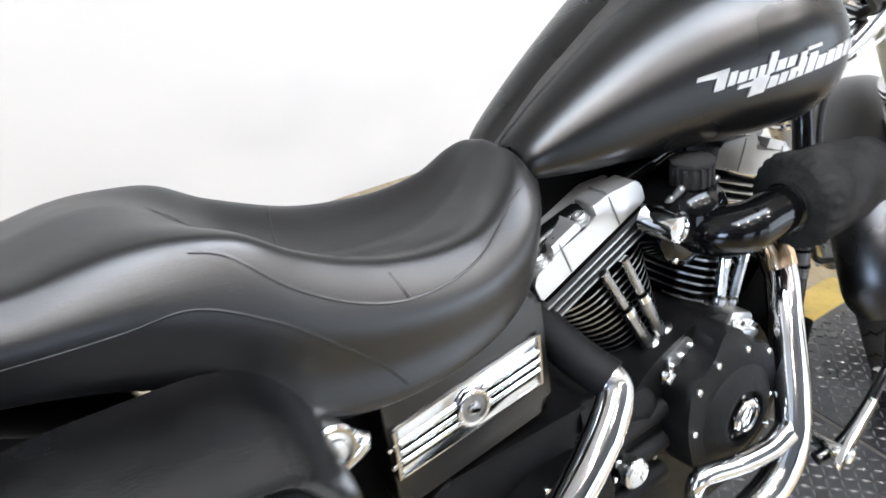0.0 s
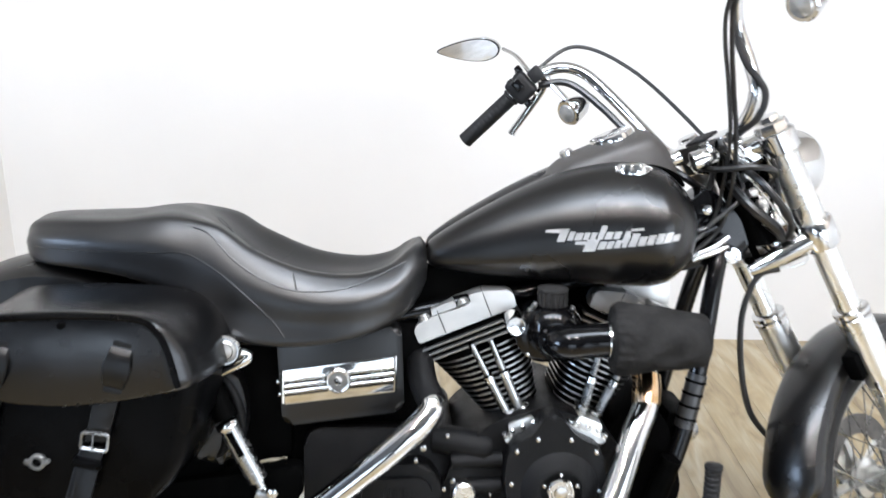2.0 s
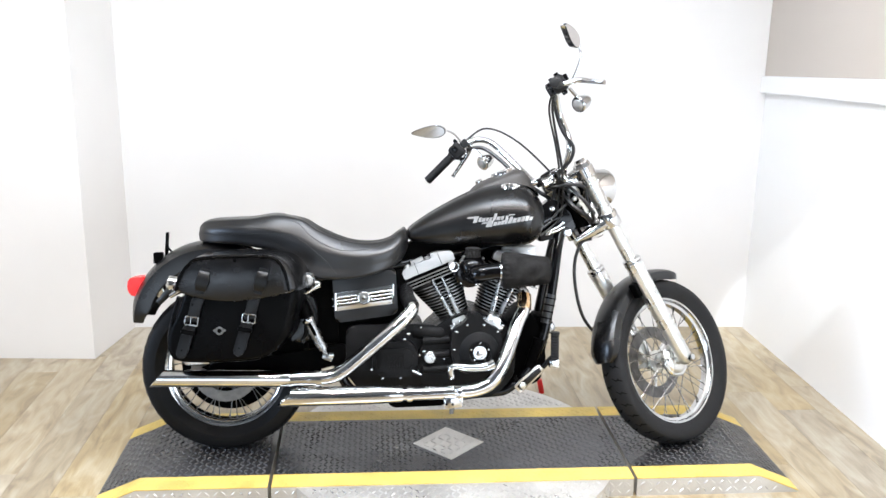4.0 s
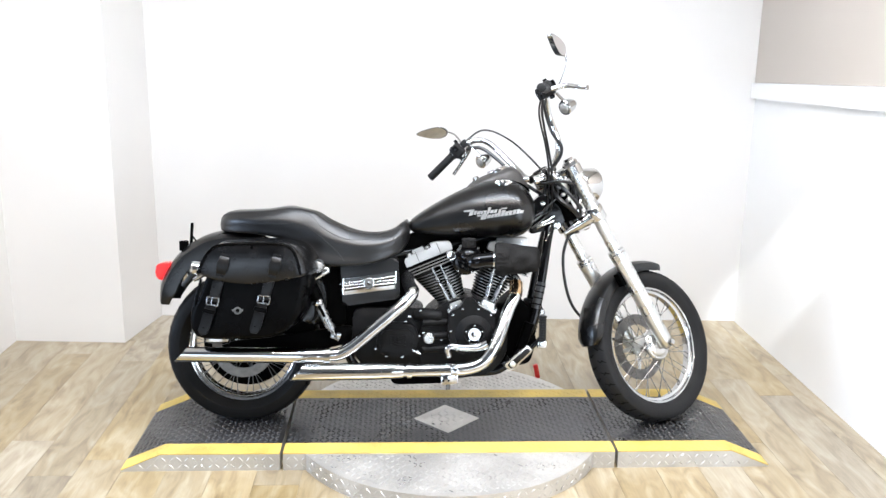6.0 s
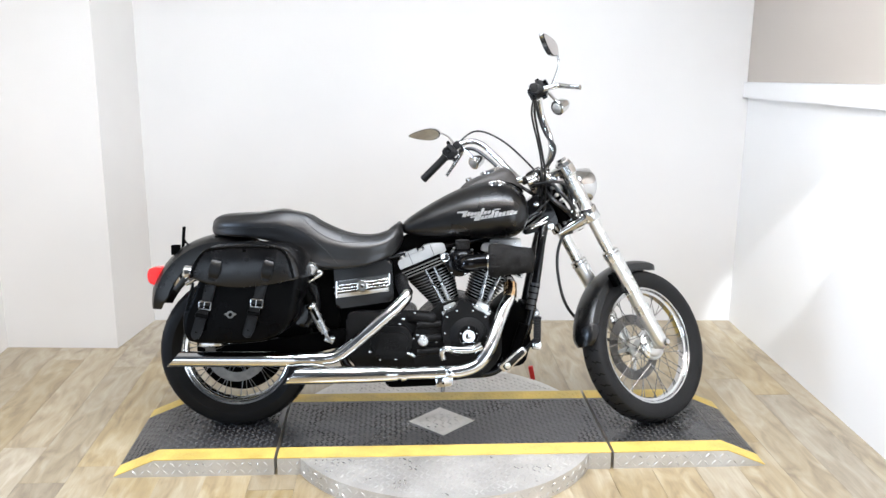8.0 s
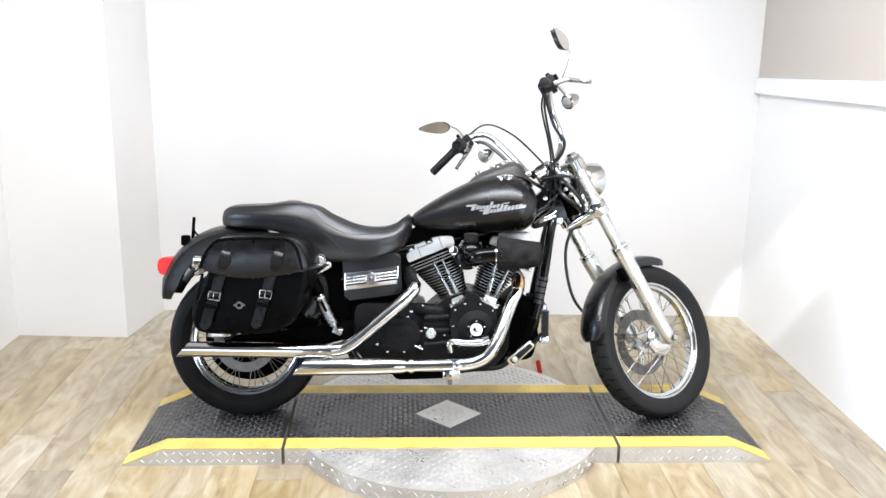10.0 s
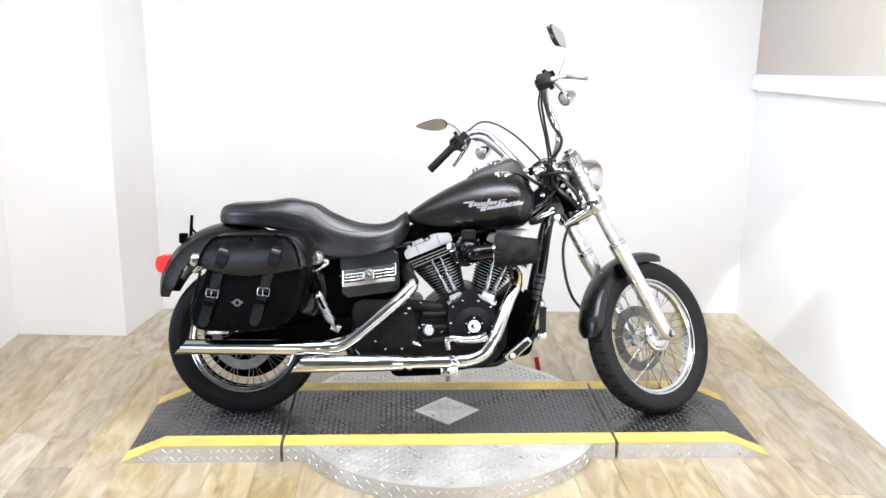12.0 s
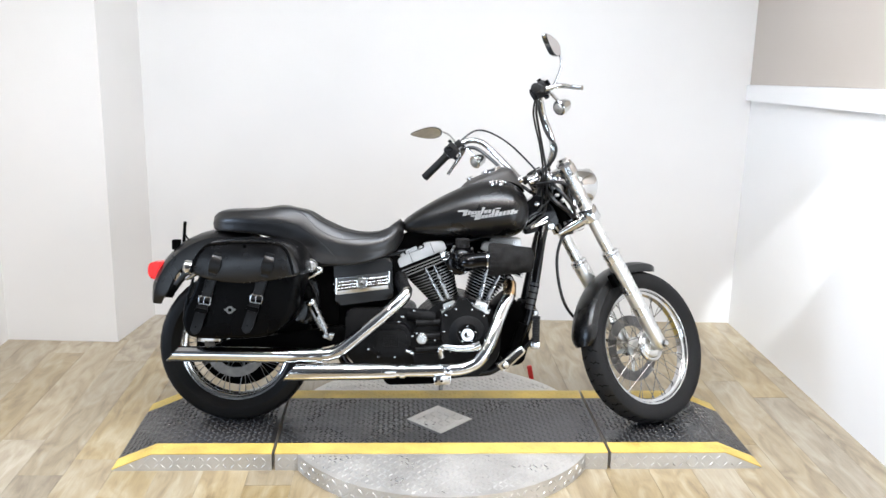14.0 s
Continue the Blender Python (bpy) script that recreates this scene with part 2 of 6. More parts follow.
def prism(outline, y0, y1, bevel=0.0, seg=2):
    """The outline in x and z, drawn out from y0 to y1; its rims rounded."""
    bm = bmesh.new()
    a = [bm.verts.new((x, y0, z)) for x, z in outline]
    b = [bm.verts.new((x, y1, z)) for x, z in outline]
    f0, f1 = bm.faces.new(a), bm.faces.new(b[::-1])
    n = len(a)
    for i in range(n):
        bm.faces.new((a[i], b[i], b[(i + 1) % n], a[(i + 1) % n]))
    if bevel:
        bmesh.ops.bevel(bm, geom=list({*f0.edges, *f1.edges}), offset=bevel, segments=seg, affect="EDGES", profile=0.6)
    return bm


def spline(points, n):
    """n places along a smooth curve through the points."""
    p = [Vector(q) for q in points]
    p = [2 * p[0] - p[1]] + p + [2 * p[-1] - p[-2]]
    out = []
    for k in range(n):
        s = k / (n - 1) * (len(p) - 3)
        i = min(int(s), len(p) - 4)
        f = s - i
        a, b, c, d = p[i:i + 4]
        out.append(0.5 * ((2 * b) + (c - a) * f + (2 * a - 5 * b + 4 * c - d) * f * f + (3 * b - a - 3 * c + d) * f ** 3))
    return out


def skin(rings, caps=True, closed=False):
    bm = bmesh.new()
    vs = [[bm.verts.new(p) for p in r] for r in rings]
    n = len(vs[0])
    for a, b in zip(vs, vs[1:] + (vs[:1] if closed else [])):
        for i in range(n):
            bm.faces.new((a[i], a[(i + 1) % n], b[(i + 1) % n], b[i]))
    if caps and not closed:
        bm.faces.new(vs[0][::-1])
        bm.faces.new(vs[-1])
    return bm


def tube(points, r, n=14, steps=0, caps=True):
    """A pipe of radius r (one, or one a point) along a smooth curve through the points; steps 0: straight from point to point."""
    rs = [r] * len(points) if isinstance(r, (int, float)) else list(r)
    if steps:
        line = spline(points, steps)
        rad = [q.x for q in spline([(q, 0, 0) for q in rs], steps)]
    else:
        line, rad = [Vector(q) for q in points], rs
    rings = []
    side = None
    for i, q in enumerate(line):
        way = (line[min(i + 1, len(line) - 1)] - line[max(i - 1, 0)]).normalized()
        if side is None:
            side = way.orthogonal().normalized()
        side = (side - way * side.dot(way)).normalized()
        up = way.cross(side)
        rings.append([q + rad[i] * (math.cos(2 * math.pi * k / n) * side + math.sin(2 * math.pi * k / n) * up) for k in range(n)])
    return skin(rings, caps)


def lathe(profile, n=32, m=None, caps=True):
    """The profile (radius, height) turned round z, then laid by m."""
    rings = [[(r * math.cos(2 * math.pi * k / n), r * math.sin(2 * math.pi * k / n), h) for k in range(n)] for r, h in profile]
    bm = skin(rings, caps)
    if m is not None:
        bmesh.ops.transform(bm, matrix=m, verts=bm.verts)
    return bm


def torus_wheel(profile, n=72, m=None):
    """A closed profile (radius, across) turned round the y axis."""
    rings = [[(r * math.cos(2 * math.pi * k / n), w, r * math.sin(2 * math.pi * k / n)) for r, w in profile] for k in range(n)]
    bm = skin(rings, closed=True)
    if m is not None:
        bmesh.ops.transform(bm, matrix=m, verts=bm.verts)
    return bm


def to_right(x, y, z):
    """A pose whose z points out of the machine's right side."""
    return pose(x, y, z, 90, 0, 0)


def rounded(points, r, seg=4):
    """The outline with its corners rounded."""
    out = []
    n = len(points)
    for i in range(n):
        p, a, b = (Vector((*points[j % n], 0)) for j in (i, i - 1, i + 1))
        da, db = (a - p), (b - p)
        k = min(r, da.length * 0.45, db.length * 0.45)
        s, e = p + da.normalized() * k, p + db.normalized() * k
        for j in range(seg + 1):
            f = j / seg
            q = (1 - f) ** 2 * s + 2 * f * (1 - f) * p + f * f * e
            out.append((q.x, q.y))
    return out


# ---- the room ----
FLOOR_X0, FLOOR_X1, BACK, FRONT, BAY, HIGH = -2.31, 1.83, 1.62, -4.6, -1.6, 2.95


def structure(name, bm, mat, label, category):
    return tagged(part(name, bm, mat), label, category, kind="structure")


def wall_prism(outline, z0, z1):
    bm = bmesh.new()
    a = [bm.verts.new((x, y, z0)) for x, y in outline]
    b = [bm.verts.new((x, y, z1)) for x, y in outline]
    bm.faces.new(a), bm.faces.new(b[::-1])
    for i in range(len(a)):
        bm.faces.new((a[i], b[i], b[(i + 1) % len(a)], a[(i + 1) % len(a)]))
    return bm


subfloor = structure("floor", box(-6.2, 6.2, -9.2, BACK + 0.3, -0.12, -0.003), SHOPFLOOR, "tan and grey wood-look vinyl plank floor", "floor")
structure("wall_north", wall_prism([(-1.90, 1.641), (1.83, 1.53), (1.83, 1.95), (-1.90, 1.95)], 0, HIGH), WALL, "plain white painted wall behind the motorcycle", "wall")
structure("wall_pillar", wall_prism([(-2.31, 1.19), (-1.71, 1.156), (-1.629, 1.638), (-2.31, 1.655)], 0, HIGH), PILLAR, "white painted wall corner standing out beside the back wall", "wall")
structure("wall_west", box(-2.45, -2.31, -0.2, 1.75, 0, HIGH), PILLAR, "plain white painted side wall", "wall")
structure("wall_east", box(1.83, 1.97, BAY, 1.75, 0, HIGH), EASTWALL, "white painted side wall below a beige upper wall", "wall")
structure("ceiling", box(-6.2, 6.2, -1.75, 1.75, HIGH, HIGH + 0.1), CEIL, "plain off-white ceiling over the bay", "ceiling")
# added surroundings out of view: they hold back light and darken reflections
structure("ceiling_shop", box(-6.2, 6.2, -9.2, -1.75, HIGH, HIGH + 0.1), SHOP, "unseen dark grey ceiling added beyond the bay", "ceiling")
structure("wall_south", join(box(-6.2, -5.0, -9.2, -9.06, 0, HIGH), box(-1.6, 0.5, -9.2, -9.06, 0, HIGH), box(-5.0, -1.6, -9.2, -9.06, 2.35, HIGH), box(3.3, 3.54, -9.2, -9.06, 0, HIGH), box(0.5, 3.3, -9.2, -9.06, 2.5, HIGH)), SHOP, "unseen grey wall added behind the camera, open for the fill lights", "wall")
structure("wall_shop_west", join(box(-6.2, -6.06, -9.06, -3.4, 0, HIGH), box(-6.2, -6.06, -1.2, -0.06, 0, HIGH), box(-6.2, -6.06, -3.4, -1.2, 0, 0.65), box(-6.2, -6.06, -3.4, -1.2, 2.35, HIGH)), SHOP, "unseen grey side wall added beyond the bay", "wall")
structure("wall_shop_east", join(box(3.4, 3.54, -9.06, -5.6, 0, HIGH), box(3.4, 3.54, -2.2, BAY, 0, HIGH), box(3.4, 3.54, -5.6, -2.2, 2.5, HIGH)), SHOP, "unseen grey side wall added beyond the bay", "wall")
structure("wall_return_west", box(-6.2, -2.45, -0.2, -0.06, 0, HIGH), SHOP, "unseen grey wall added beside the white bay", "wall")
structure("wall_return_east", box(1.97, 3.54, BAY, BAY + 0.14, 0, HIGH), SHOP, "unseen grey wall added beside the white bay", "wall")


def sloped_strip(x0, x1, y0, y1, z_near, z_far, h_near, h_far):
    """A strip on the side wall whose edges climb from y1 (far) to y0 (near)."""
    bm = bmesh.new()
    v = [[bm.verts.new((x, y, z)) for x, y, z in ((x0, y0, zn), (x1, y0, zn), (x1, y1, zf), (x0, y1, zf))] for zn, zf in ((z_near, z_far), (h_near, h_far))]
    bm.faces.new(v[0][::-1]), bm.faces.new(v[1])
    for i in range(4):
        bm.faces.new((v[0][i], v[0][(i + 1) % 4], v[1][(i + 1) % 4], v[1][i]))
    return bm


structure("trim_east", sloped_strip(1.798, 1.829, -1.6, 1.528, 1.487, 1.3415, 1.602, 1.428), EASTWALL, "white painted wooden ledge board along the side wall", "trim")
structure("wall_east_upper", sloped_strip(1.815, 1.829, -1.6, 1.528, 1.604, 1.430, HIGH - 0.002, HIGH - 0.002), BEIGE, "beige painted upper part of the side wall", "wall")

# ---- the motorcycle turntable and its ramps ----
TOP, HALF_W, GAP_X, BREAK_X, END_X, DISC_R = 0.07, 0.313, 0.667, 1.145, 1.303, 0.655


def treads(places, length=0.026, wide=0.007, high=0.0028):
    """Raised lozenges of tread plate in one mesh: x, y, z, turn in degrees, tip in degrees about y, or a pose."""
    vs, fs = [], []
    shape = [(-length / 2, 0, 0), (0, -wide / 2, 0), (length / 2, 0, 0), (0, wide / 2, 0), (-length * 0.22, 0, high), (length * 0.22, 0, high)]
    faces = [(0, 1, 4), (1, 5, 4), (1, 2, 5), (2, 3, 5), (3, 4, 5), (3, 0, 4)]
    for m in places:
        k = len(vs)
        vs += [tuple(m @ Vector(p)) for p in shape]
        fs += [tuple(k + i for i in f) for f in faces]
    return vs, fs


def tread_part(name, places, mat, parent, label="", **kw):
    vs, fs = treads(places, **kw)
    me = bpy.data.meshes.new(name)
    me.from_pydata(vs, [], fs)
    me.materials.append(mat)
    ob = new(name, me)
    ob.parent = parent
    return tagged(ob, label, kind="stuff")


def zigzag(x0, x1, y0, y1, z, keep=lambda x, y: True, step=0.030, lift=lambda x: pose(0, 0, 0)):
    out = []
    i = 0
    x = x0 + step / 2
    while x < x1 - step * 0.3:
        y, j = y0 + step / 2, 0
        while y < y1 - step * 0.3:
            if keep(x, y):
                out.append(pose(x, y, z(x), 0, 0, 45 if (i + j) % 2 else -45))
            y += step * 0.72
            j += 1
        x += step * 0.72
        i += 1
    return out


def deck_z(x):
    a = abs(x)
    return TOP if a <= BREAK_X else TOP * (END_X - a) / (END_X - BREAK_X) + 0.002


def section(name, x0, x1, ramp, label):
    """One length of the platform: black tread deck, yellow edge lines, bare tread-plate skirt."""
    th = empty(name, pose(0, 0, 0), label, "ramp" if ramp else "platform", "motorcycle platform sections")
    s = 1 if x1 > 0 else -1
    xs = [x0, x1] if not ramp else sorted([x0, x1, s * BREAK_X])
    prof = [(x, deck_z(x) if not (ramp and abs(x) > BREAK_X + 0.01) else 0.004) for x in xs]
    outline = [(xs[0], 0.0)] + prof + [(xs[-1], 0.0)]
    if ramp:
        outline = [(a, b) for a, b in outline]
    part("skirt", prism(outline, -HALF_W, HALF_W, 0.0), PLATE, th, "bare aluminium tread-plate skirt")

    def sheet(y0, y1, up):
        bm = bmesh.new()
        lo = [[bm.verts.new((x, y, z + 0.0006)) for x, z in prof] for y in (y0, y1)]
        hi = [[bm.verts.new((x, y, z + up)) for x, z in prof] for y in (y0, y1)]
        n = len(prof)
        for i in range(n - 1):
            bm.faces.new((hi[0][i], hi[0][i + 1], hi[1][i + 1], hi[1][i]))
            for k in (0, 1):
                bm.faces.new((lo[k][i], lo[k][i + 1], hi[k][i + 1], hi[k][i]))
        for i in (0, n - 1):
            bm.faces.new((lo[0][i], lo[1][i], hi[1][i], hi[0][i]))
        return bm

    band = 0.088
    part("deck", sheet(-HALF_W + band, HALF_W - band, 0.004), DECK, th, "worn black painted tread-plate deck")
    for k in (-1, 1):
        a, b = sorted((k * HALF_W, k * (HALF_W - band)))
        part("edge_line", sheet(a + (0.0 if k > 0 else -0.001), b, 0.0045), YELLOW, th, "yellow painted edge line")
    tilt = math.degrees(math.atan2(TOP, END_X - BREAK_X))

    def keep_dark(x, y):
        return not (not ramp and abs(x) + abs(y) < 0.15)

    def lay(x0, x1, y0, y1, keep=keep_dark):
        out = []
        for m in zigzag(x0, x1, y0, y1, lambda x: deck_z(x) + 0.004, keep):
            x = m.translation.x
            out.append(m if abs(x) <= BREAK_X else Matrix.Translation(m.translation) @ pose(0, 0, 0, 0, tilt * s, 0) @ m.to_3x3().to_4x4())
        return out

    tread_part("deck_tread", lay(x0, x1, -HALF_W + band, HALF_W - band), DECKTOP, th)
    for k in (-1, 1):
        a, b = sorted((k * HALF_W, k * (HALF_W - band)))
        tread_part("line_tread", [Matrix.Translation((0, 0, 0.0003)) @ m for m in lay(x0, x1, a, b)], YELLOW, th, high=0.0014)
    side = []
    for i in range(int((x1 - x0) / 0.030)):
        for j in range(2):
            x, z = x0 + 0.020 + i * 0.030, 0.019 + j * 0.032
            if z < deck_z(x) - 0.012 and not (not ramp and abs(x) < 0.575):
                side.append(pose(x, -HALF_W - 0.0005, z, 90, 0, 0) @ pose(0, 0, 0, 0, 0, 45 if (i + j) % 2 else -45))
    tread_part("skirt_tread", side, PLATETOP, th, length=0.027, wide=0.0055)
    return th


deck = section("turntable_deck", -GAP_X + 0.001, GAP_X - 0.001, False, "low black tread-plate deck with yellow edge lines under the motorcycle")
diamond = wall_prism([(-0.141, 0), (0, -0.141), (0.141, 0), (0, 0.141)], TOP + 0.003, TOP + 0.0062)
part("diamond_plate", diamond, PLATE, deck, "bare worn aluminium diamond-shaped plate")
tread_part("diamond_tread", zigzag(-0.14, 0.14, -0.14, 0.14, lambda x: TOP + 0.0062, lambda x, y: abs(x) + abs(y) < 0.120, step=0.042), PLATETOP, deck, length=0.034, wide=0.008)
section("ramp", -END_X, -GAP_X - 0.012, True, "black tread-plate ramp section with yellow edges under the rear wheel")
section("ramp", GAP_X + 0.012, END_X, True, "black tread-plate ramp section with yellow edges under the front wheel")


def disc_segment(sign):
    """The part of the round table that stands out past the straight deck."""
    a0 = math.asin(HALF_W / DISC_R)
    pts = [(DISC_R * math.cos(a0 + (math.pi - 2 * a0) * k / 48), sign * DISC_R * math.sin(a0 + (math.pi - 2 * a0) * k / 48)) for k in range(49)]
    pts = [(x, y + (0.0015 * sign if i in (0, 48) else 0)) for i, (x, y) in enumerate(pts)]
    return wall_prism(pts, 0.0, TOP + 0.001)


table = empty("turntable_disc", pose(0, 0, 0), "round aluminium tread-plate turntable disc around the deck", "turntable")
for sgn in (-1, 1):
    part("disc_plate", disc_segment(sgn), PLATE, table)
    lo, hi = sorted((sgn * HALF_W, sgn * DISC_R))
    tread_part("disc_tread", zigzag(-DISC_R, DISC_R, lo, hi, lambda x: TOP + 0.001, lambda x, y: math.hypot(x, y) < DISC_R - 0.022 and abs(y) > HALF_W + 0.016), PLATETOP, table)
rim = []
for k in range(136):
    a = 2 * math.pi * k / 136
    for j in range(2):
        if abs(math.sin(a)) * DISC_R > HALF_W + 0.02:
            rim.append(pose(0, 0, 0.019 + 0.032 * j, 0, 0, math.degrees(a)) @ pose(DISC_R + 0.0003, 0, 0, 90, 0, 90) @ pose(0, 0, 0, 0, 0, 45 if (k + j) % 2 else -45))
tread_part("rim_tread", rim, PLATETOP, table, length=0.027, wide=0.0055)
lever = empty("floor_lever", pose(0.495, 0.63, 0, 0, -12, 0), "small red plastic foot lever beside the disc", "lever")
part("lever_blade", box(-0.012, 0.012, -0.008, 0.008, 0.002, 0.075, 0.004), RED, lever)

# ---- the motorcycle ----
# Its own frame: x ahead, y to its left, z up, from the deck under its middle; it leans to its left on its stand.
LEANING = 9.5
bike = empty("motorcycle", pose(0, 0, TOP + 0.006, -LEANING, 0, 0), "matte black cruiser motorcycle with chrome exhausts, leaning on the turntable deck", "motorcycle")


def bp(name, bm, mats, parent=bike, label="", sharp=38, m=None):
    return part(name, bm, mats, parent, label, sharp, m)


bolt_mesh = finish(lathe([(0.0052, -0.004), (0.0052, 0.003), (0.0044, 0.0042), (0.0022, 0.0046)], 10), "bolt", CHROME)
hex_mesh = finish(lathe([(0.010, -0.006), (0.010, 0.006), (0.008, 0.008), (0.003, 0.008)], 6), "nut", CHROME)


def bolt(x, y, z, parent, mesh=bolt_mesh, size=1.0, name="bolt"):
    ob = new(name, mesh)
    ob.parent = parent
    ob.matrix_basis = to_right(x, y, z) @ Matrix.Diagonal((size, size, size, 1))
    return ob


def set_over(bm):
    """The tail of the machine stands a little over to its left."""
    for v in bm.verts:
        v.co.y += 0.06 * min(1.0, max(0.0, (-v.co.x - 0.30) / 0.65))
    return bm


# -- rear wheel --
def wheel(centre, R, half, rim_r, m, tread_cut, name, wire, rubber, drum=0.05):
    """Rim, tyre, hub, spokes of one wheel, in a frame whose y is the axle; laid by m."""
    side = [(0.016, 0.67), (0.0205, 0.64), (0.0205, 0.60), (0.017, 0.575), (0.006, 0.565), (0.0035, 0.55), (0.0035, 0.47), (0.0055, 0.455), (0.0055, 0.425), (0.002, 0.41), (-0.001, 0.33), (-0.010, 0.28), (-0.0125, 0.24), (-0.0125, 0.10)]
    rim = [(rim_r + dr, -half * f) for dr, f in side] + [(rim_r + dr, half * f) for dr, f in reversed(side)]
    rim += [(rim_r + 0.008, half * 0.55), (rim_r + 0.006, 0), (rim_r + 0.008, -half * 0.55)]
    w = part(name, torus_wheel(rim, 96, m), RIMCHROME, bike, "chrome laced wheel with wire spokes")
    prof = []
    for k in range(15):
        a = math.pi * k / 14
        prof.append((R - 0.42 * half - (1 - math.sin(a)) * 0.0 + 0.42 * half * math.sin(a) ** 0.8, -half * math.cos(a)) if 0 < k < 14 else (R - 0.62 * half, -half * math.cos(a)))
    inner = rim_r + 0.010
    prof = [(inner, -half * 0.62), (inner + 0.02, -half * 0.86), (R - 0.75 * half, -half)] + prof[1:-1] + [(R - 0.75 * half, half), (inner + 0.02, half * 0.86), (inner, half * 0.62)]
    tyre = part("tyre", torus_wheel(prof, 120, m), rubber, w, "black rubber tyre with shallow tread")
    # tread grooves: short zigzag black bars round both shoulders, for the shade in the cuts
    cuts = []
    for k in range(tread_cut):
        for sgn in (-1, 1):
            for row, width, turn in ((0.74, 0.010, 28), (0.52, 0.009, -38), (0.28, 0.010, 30)):
                a = 2 * math.pi * (k + (0.5 if sgn > 0 else 0) + 0.22 * row) / tread_cut
                g = box(-0.0014, 0.0014, -width, width, -0.004, 0.0004)
                ang = math.acos(row)
                rr = R - 0.42 * half + 0.42 * half * math.sin(ang) ** 0.8
                tip = math.degrees(math.atan2(0.42 * 0.8 * row * math.sin(ang) ** -0.2, math.sin(ang)))
                bmesh.ops.transform(g, matrix=m @ pose(0, 0, 0, 0, -math.degrees(a), 0) @ pose(0, sgn * half * row, rr, -sgn * tip, 0, sgn * turn), verts=g.verts)
                cuts.append(g)
    vs = join(*cuts)
    tagged(part("tread_groove", vs, SIPE, tyre), kind="stuff")
    hub = [(0.014, -0.080), (0.022, -0.080), (0.024, -0.072), (0.025, -0.062), (drum * 0.55, -0.060), (drum * 0.60, -0.057), (drum * 0.93, -0.055), (drum, -0.050), (drum, -0.040), (drum * 0.93, -0.036), (0.034, -0.030), (0.030, 0.036),
           (0.046, 0.044), (0.048, 0.05), (0.046, 0.056), (0.026, 0.058), (0.014, 0.07)]
    h = part("hub", lathe(hub, 36, m @ pose(0, 0, 0, -90, 0, 0)), SATIN, w, "polished aluminium hub")
    spoke = None
    for k in range(40):
        s = -1 if k % 2 else 1
        a = 2 * math.pi * k / 40
        b = a + (0.62 if (k // 2) % 2 else -0.62)
        grip = drum - 0.004 if s < 0 else 0.044
        p = Vector((grip * math.cos(b), s * 0.048, grip * math.sin(b)))
        q = Vector(((rim_r - 0.006) * math.cos(a), s * half * 0.16, (rim_r - 0.006) * math.sin(a)))
        way = q - p
        if spoke is None:
            spoke = finish(lathe([(0.0017, 0), (0.0017, 0.9), (0.0032, 0.9), (0.0032, 1.0)], 6), "spoke", wire)
        ob = new("spoke", spoke)
        ob.parent = w
        ob.matrix_basis = m @ Matrix.Translation(p) @ way.to_track_quat("Z", "Y").to_matrix().to_4x4() @ Matrix.Diagonal((1, 1, way.length, 1))
    return w


REAR, RR = Vector((-0.864, 0.03, 0.32)), 0.322
wheel(REAR, RR, 0.078, 0.222, Matrix.Translation(REAR), 44, "rear_wheel", DULLSTEEL, BLACKRUBBER)

# -- steering: frame (ahead, left, along the steering head) --
RAKE, STEER, HEAD = radians(28.5), radians(35), Vector((0.456, 0, 1.0))
ahead, axis = Vector((math.cos(RAKE), 0, math.sin(RAKE))), Vector((-math.sin(RAKE), 0, math.cos(RAKE)))
left = Vector((0, 1, 0))
uu, vv = ahead * math.cos(STEER) + left * math.sin(STEER), left * math.cos(STEER) - ahead * math.sin(STEER)
ST = Matrix(((uu.x, vv.x, axis.x, HEAD.x), (uu.y, vv.y, axis.y, HEAD.y), (uu.z, vv.z, axis.z, HEAD.z), (0, 0, 0, 1)))
AXLE = Vector((0.066, 0, -0.812))
front = wheel(AXLE, 0.331, 0.052, 0.243, ST @ Matrix.Translation(AXLE), 40, "front_wheel", SHOCKSTEEL, RUBBER, drum=0.070)
disc = [(0.146, 0.060), (0.146, 0.065), (0.100, 0.065), (0.100, 0.060)]
bp("brake_disc", torus_wheel(disc, 64, ST @ Matrix.Translation(AXLE)), BRONZE, front, "drilled steel brake disc")
carrier = bmesh.new()
for k in range(5):
    g = prism([(-0.012, 0.03), (0.012, 0.03), (0.007, 0.105), (-0.007, 0.105)], 0.060, 0.065)
    bmesh.ops.transform(g, matrix=ST @ Matrix.Translation(AXLE) @ pose(0, 0, 0, 0, 72 * k, 0), verts=g.verts)
    carrier = join(carrier, g) if len(carrier.verts) else g
bp("disc_carrier", carrier, SATIN, front)

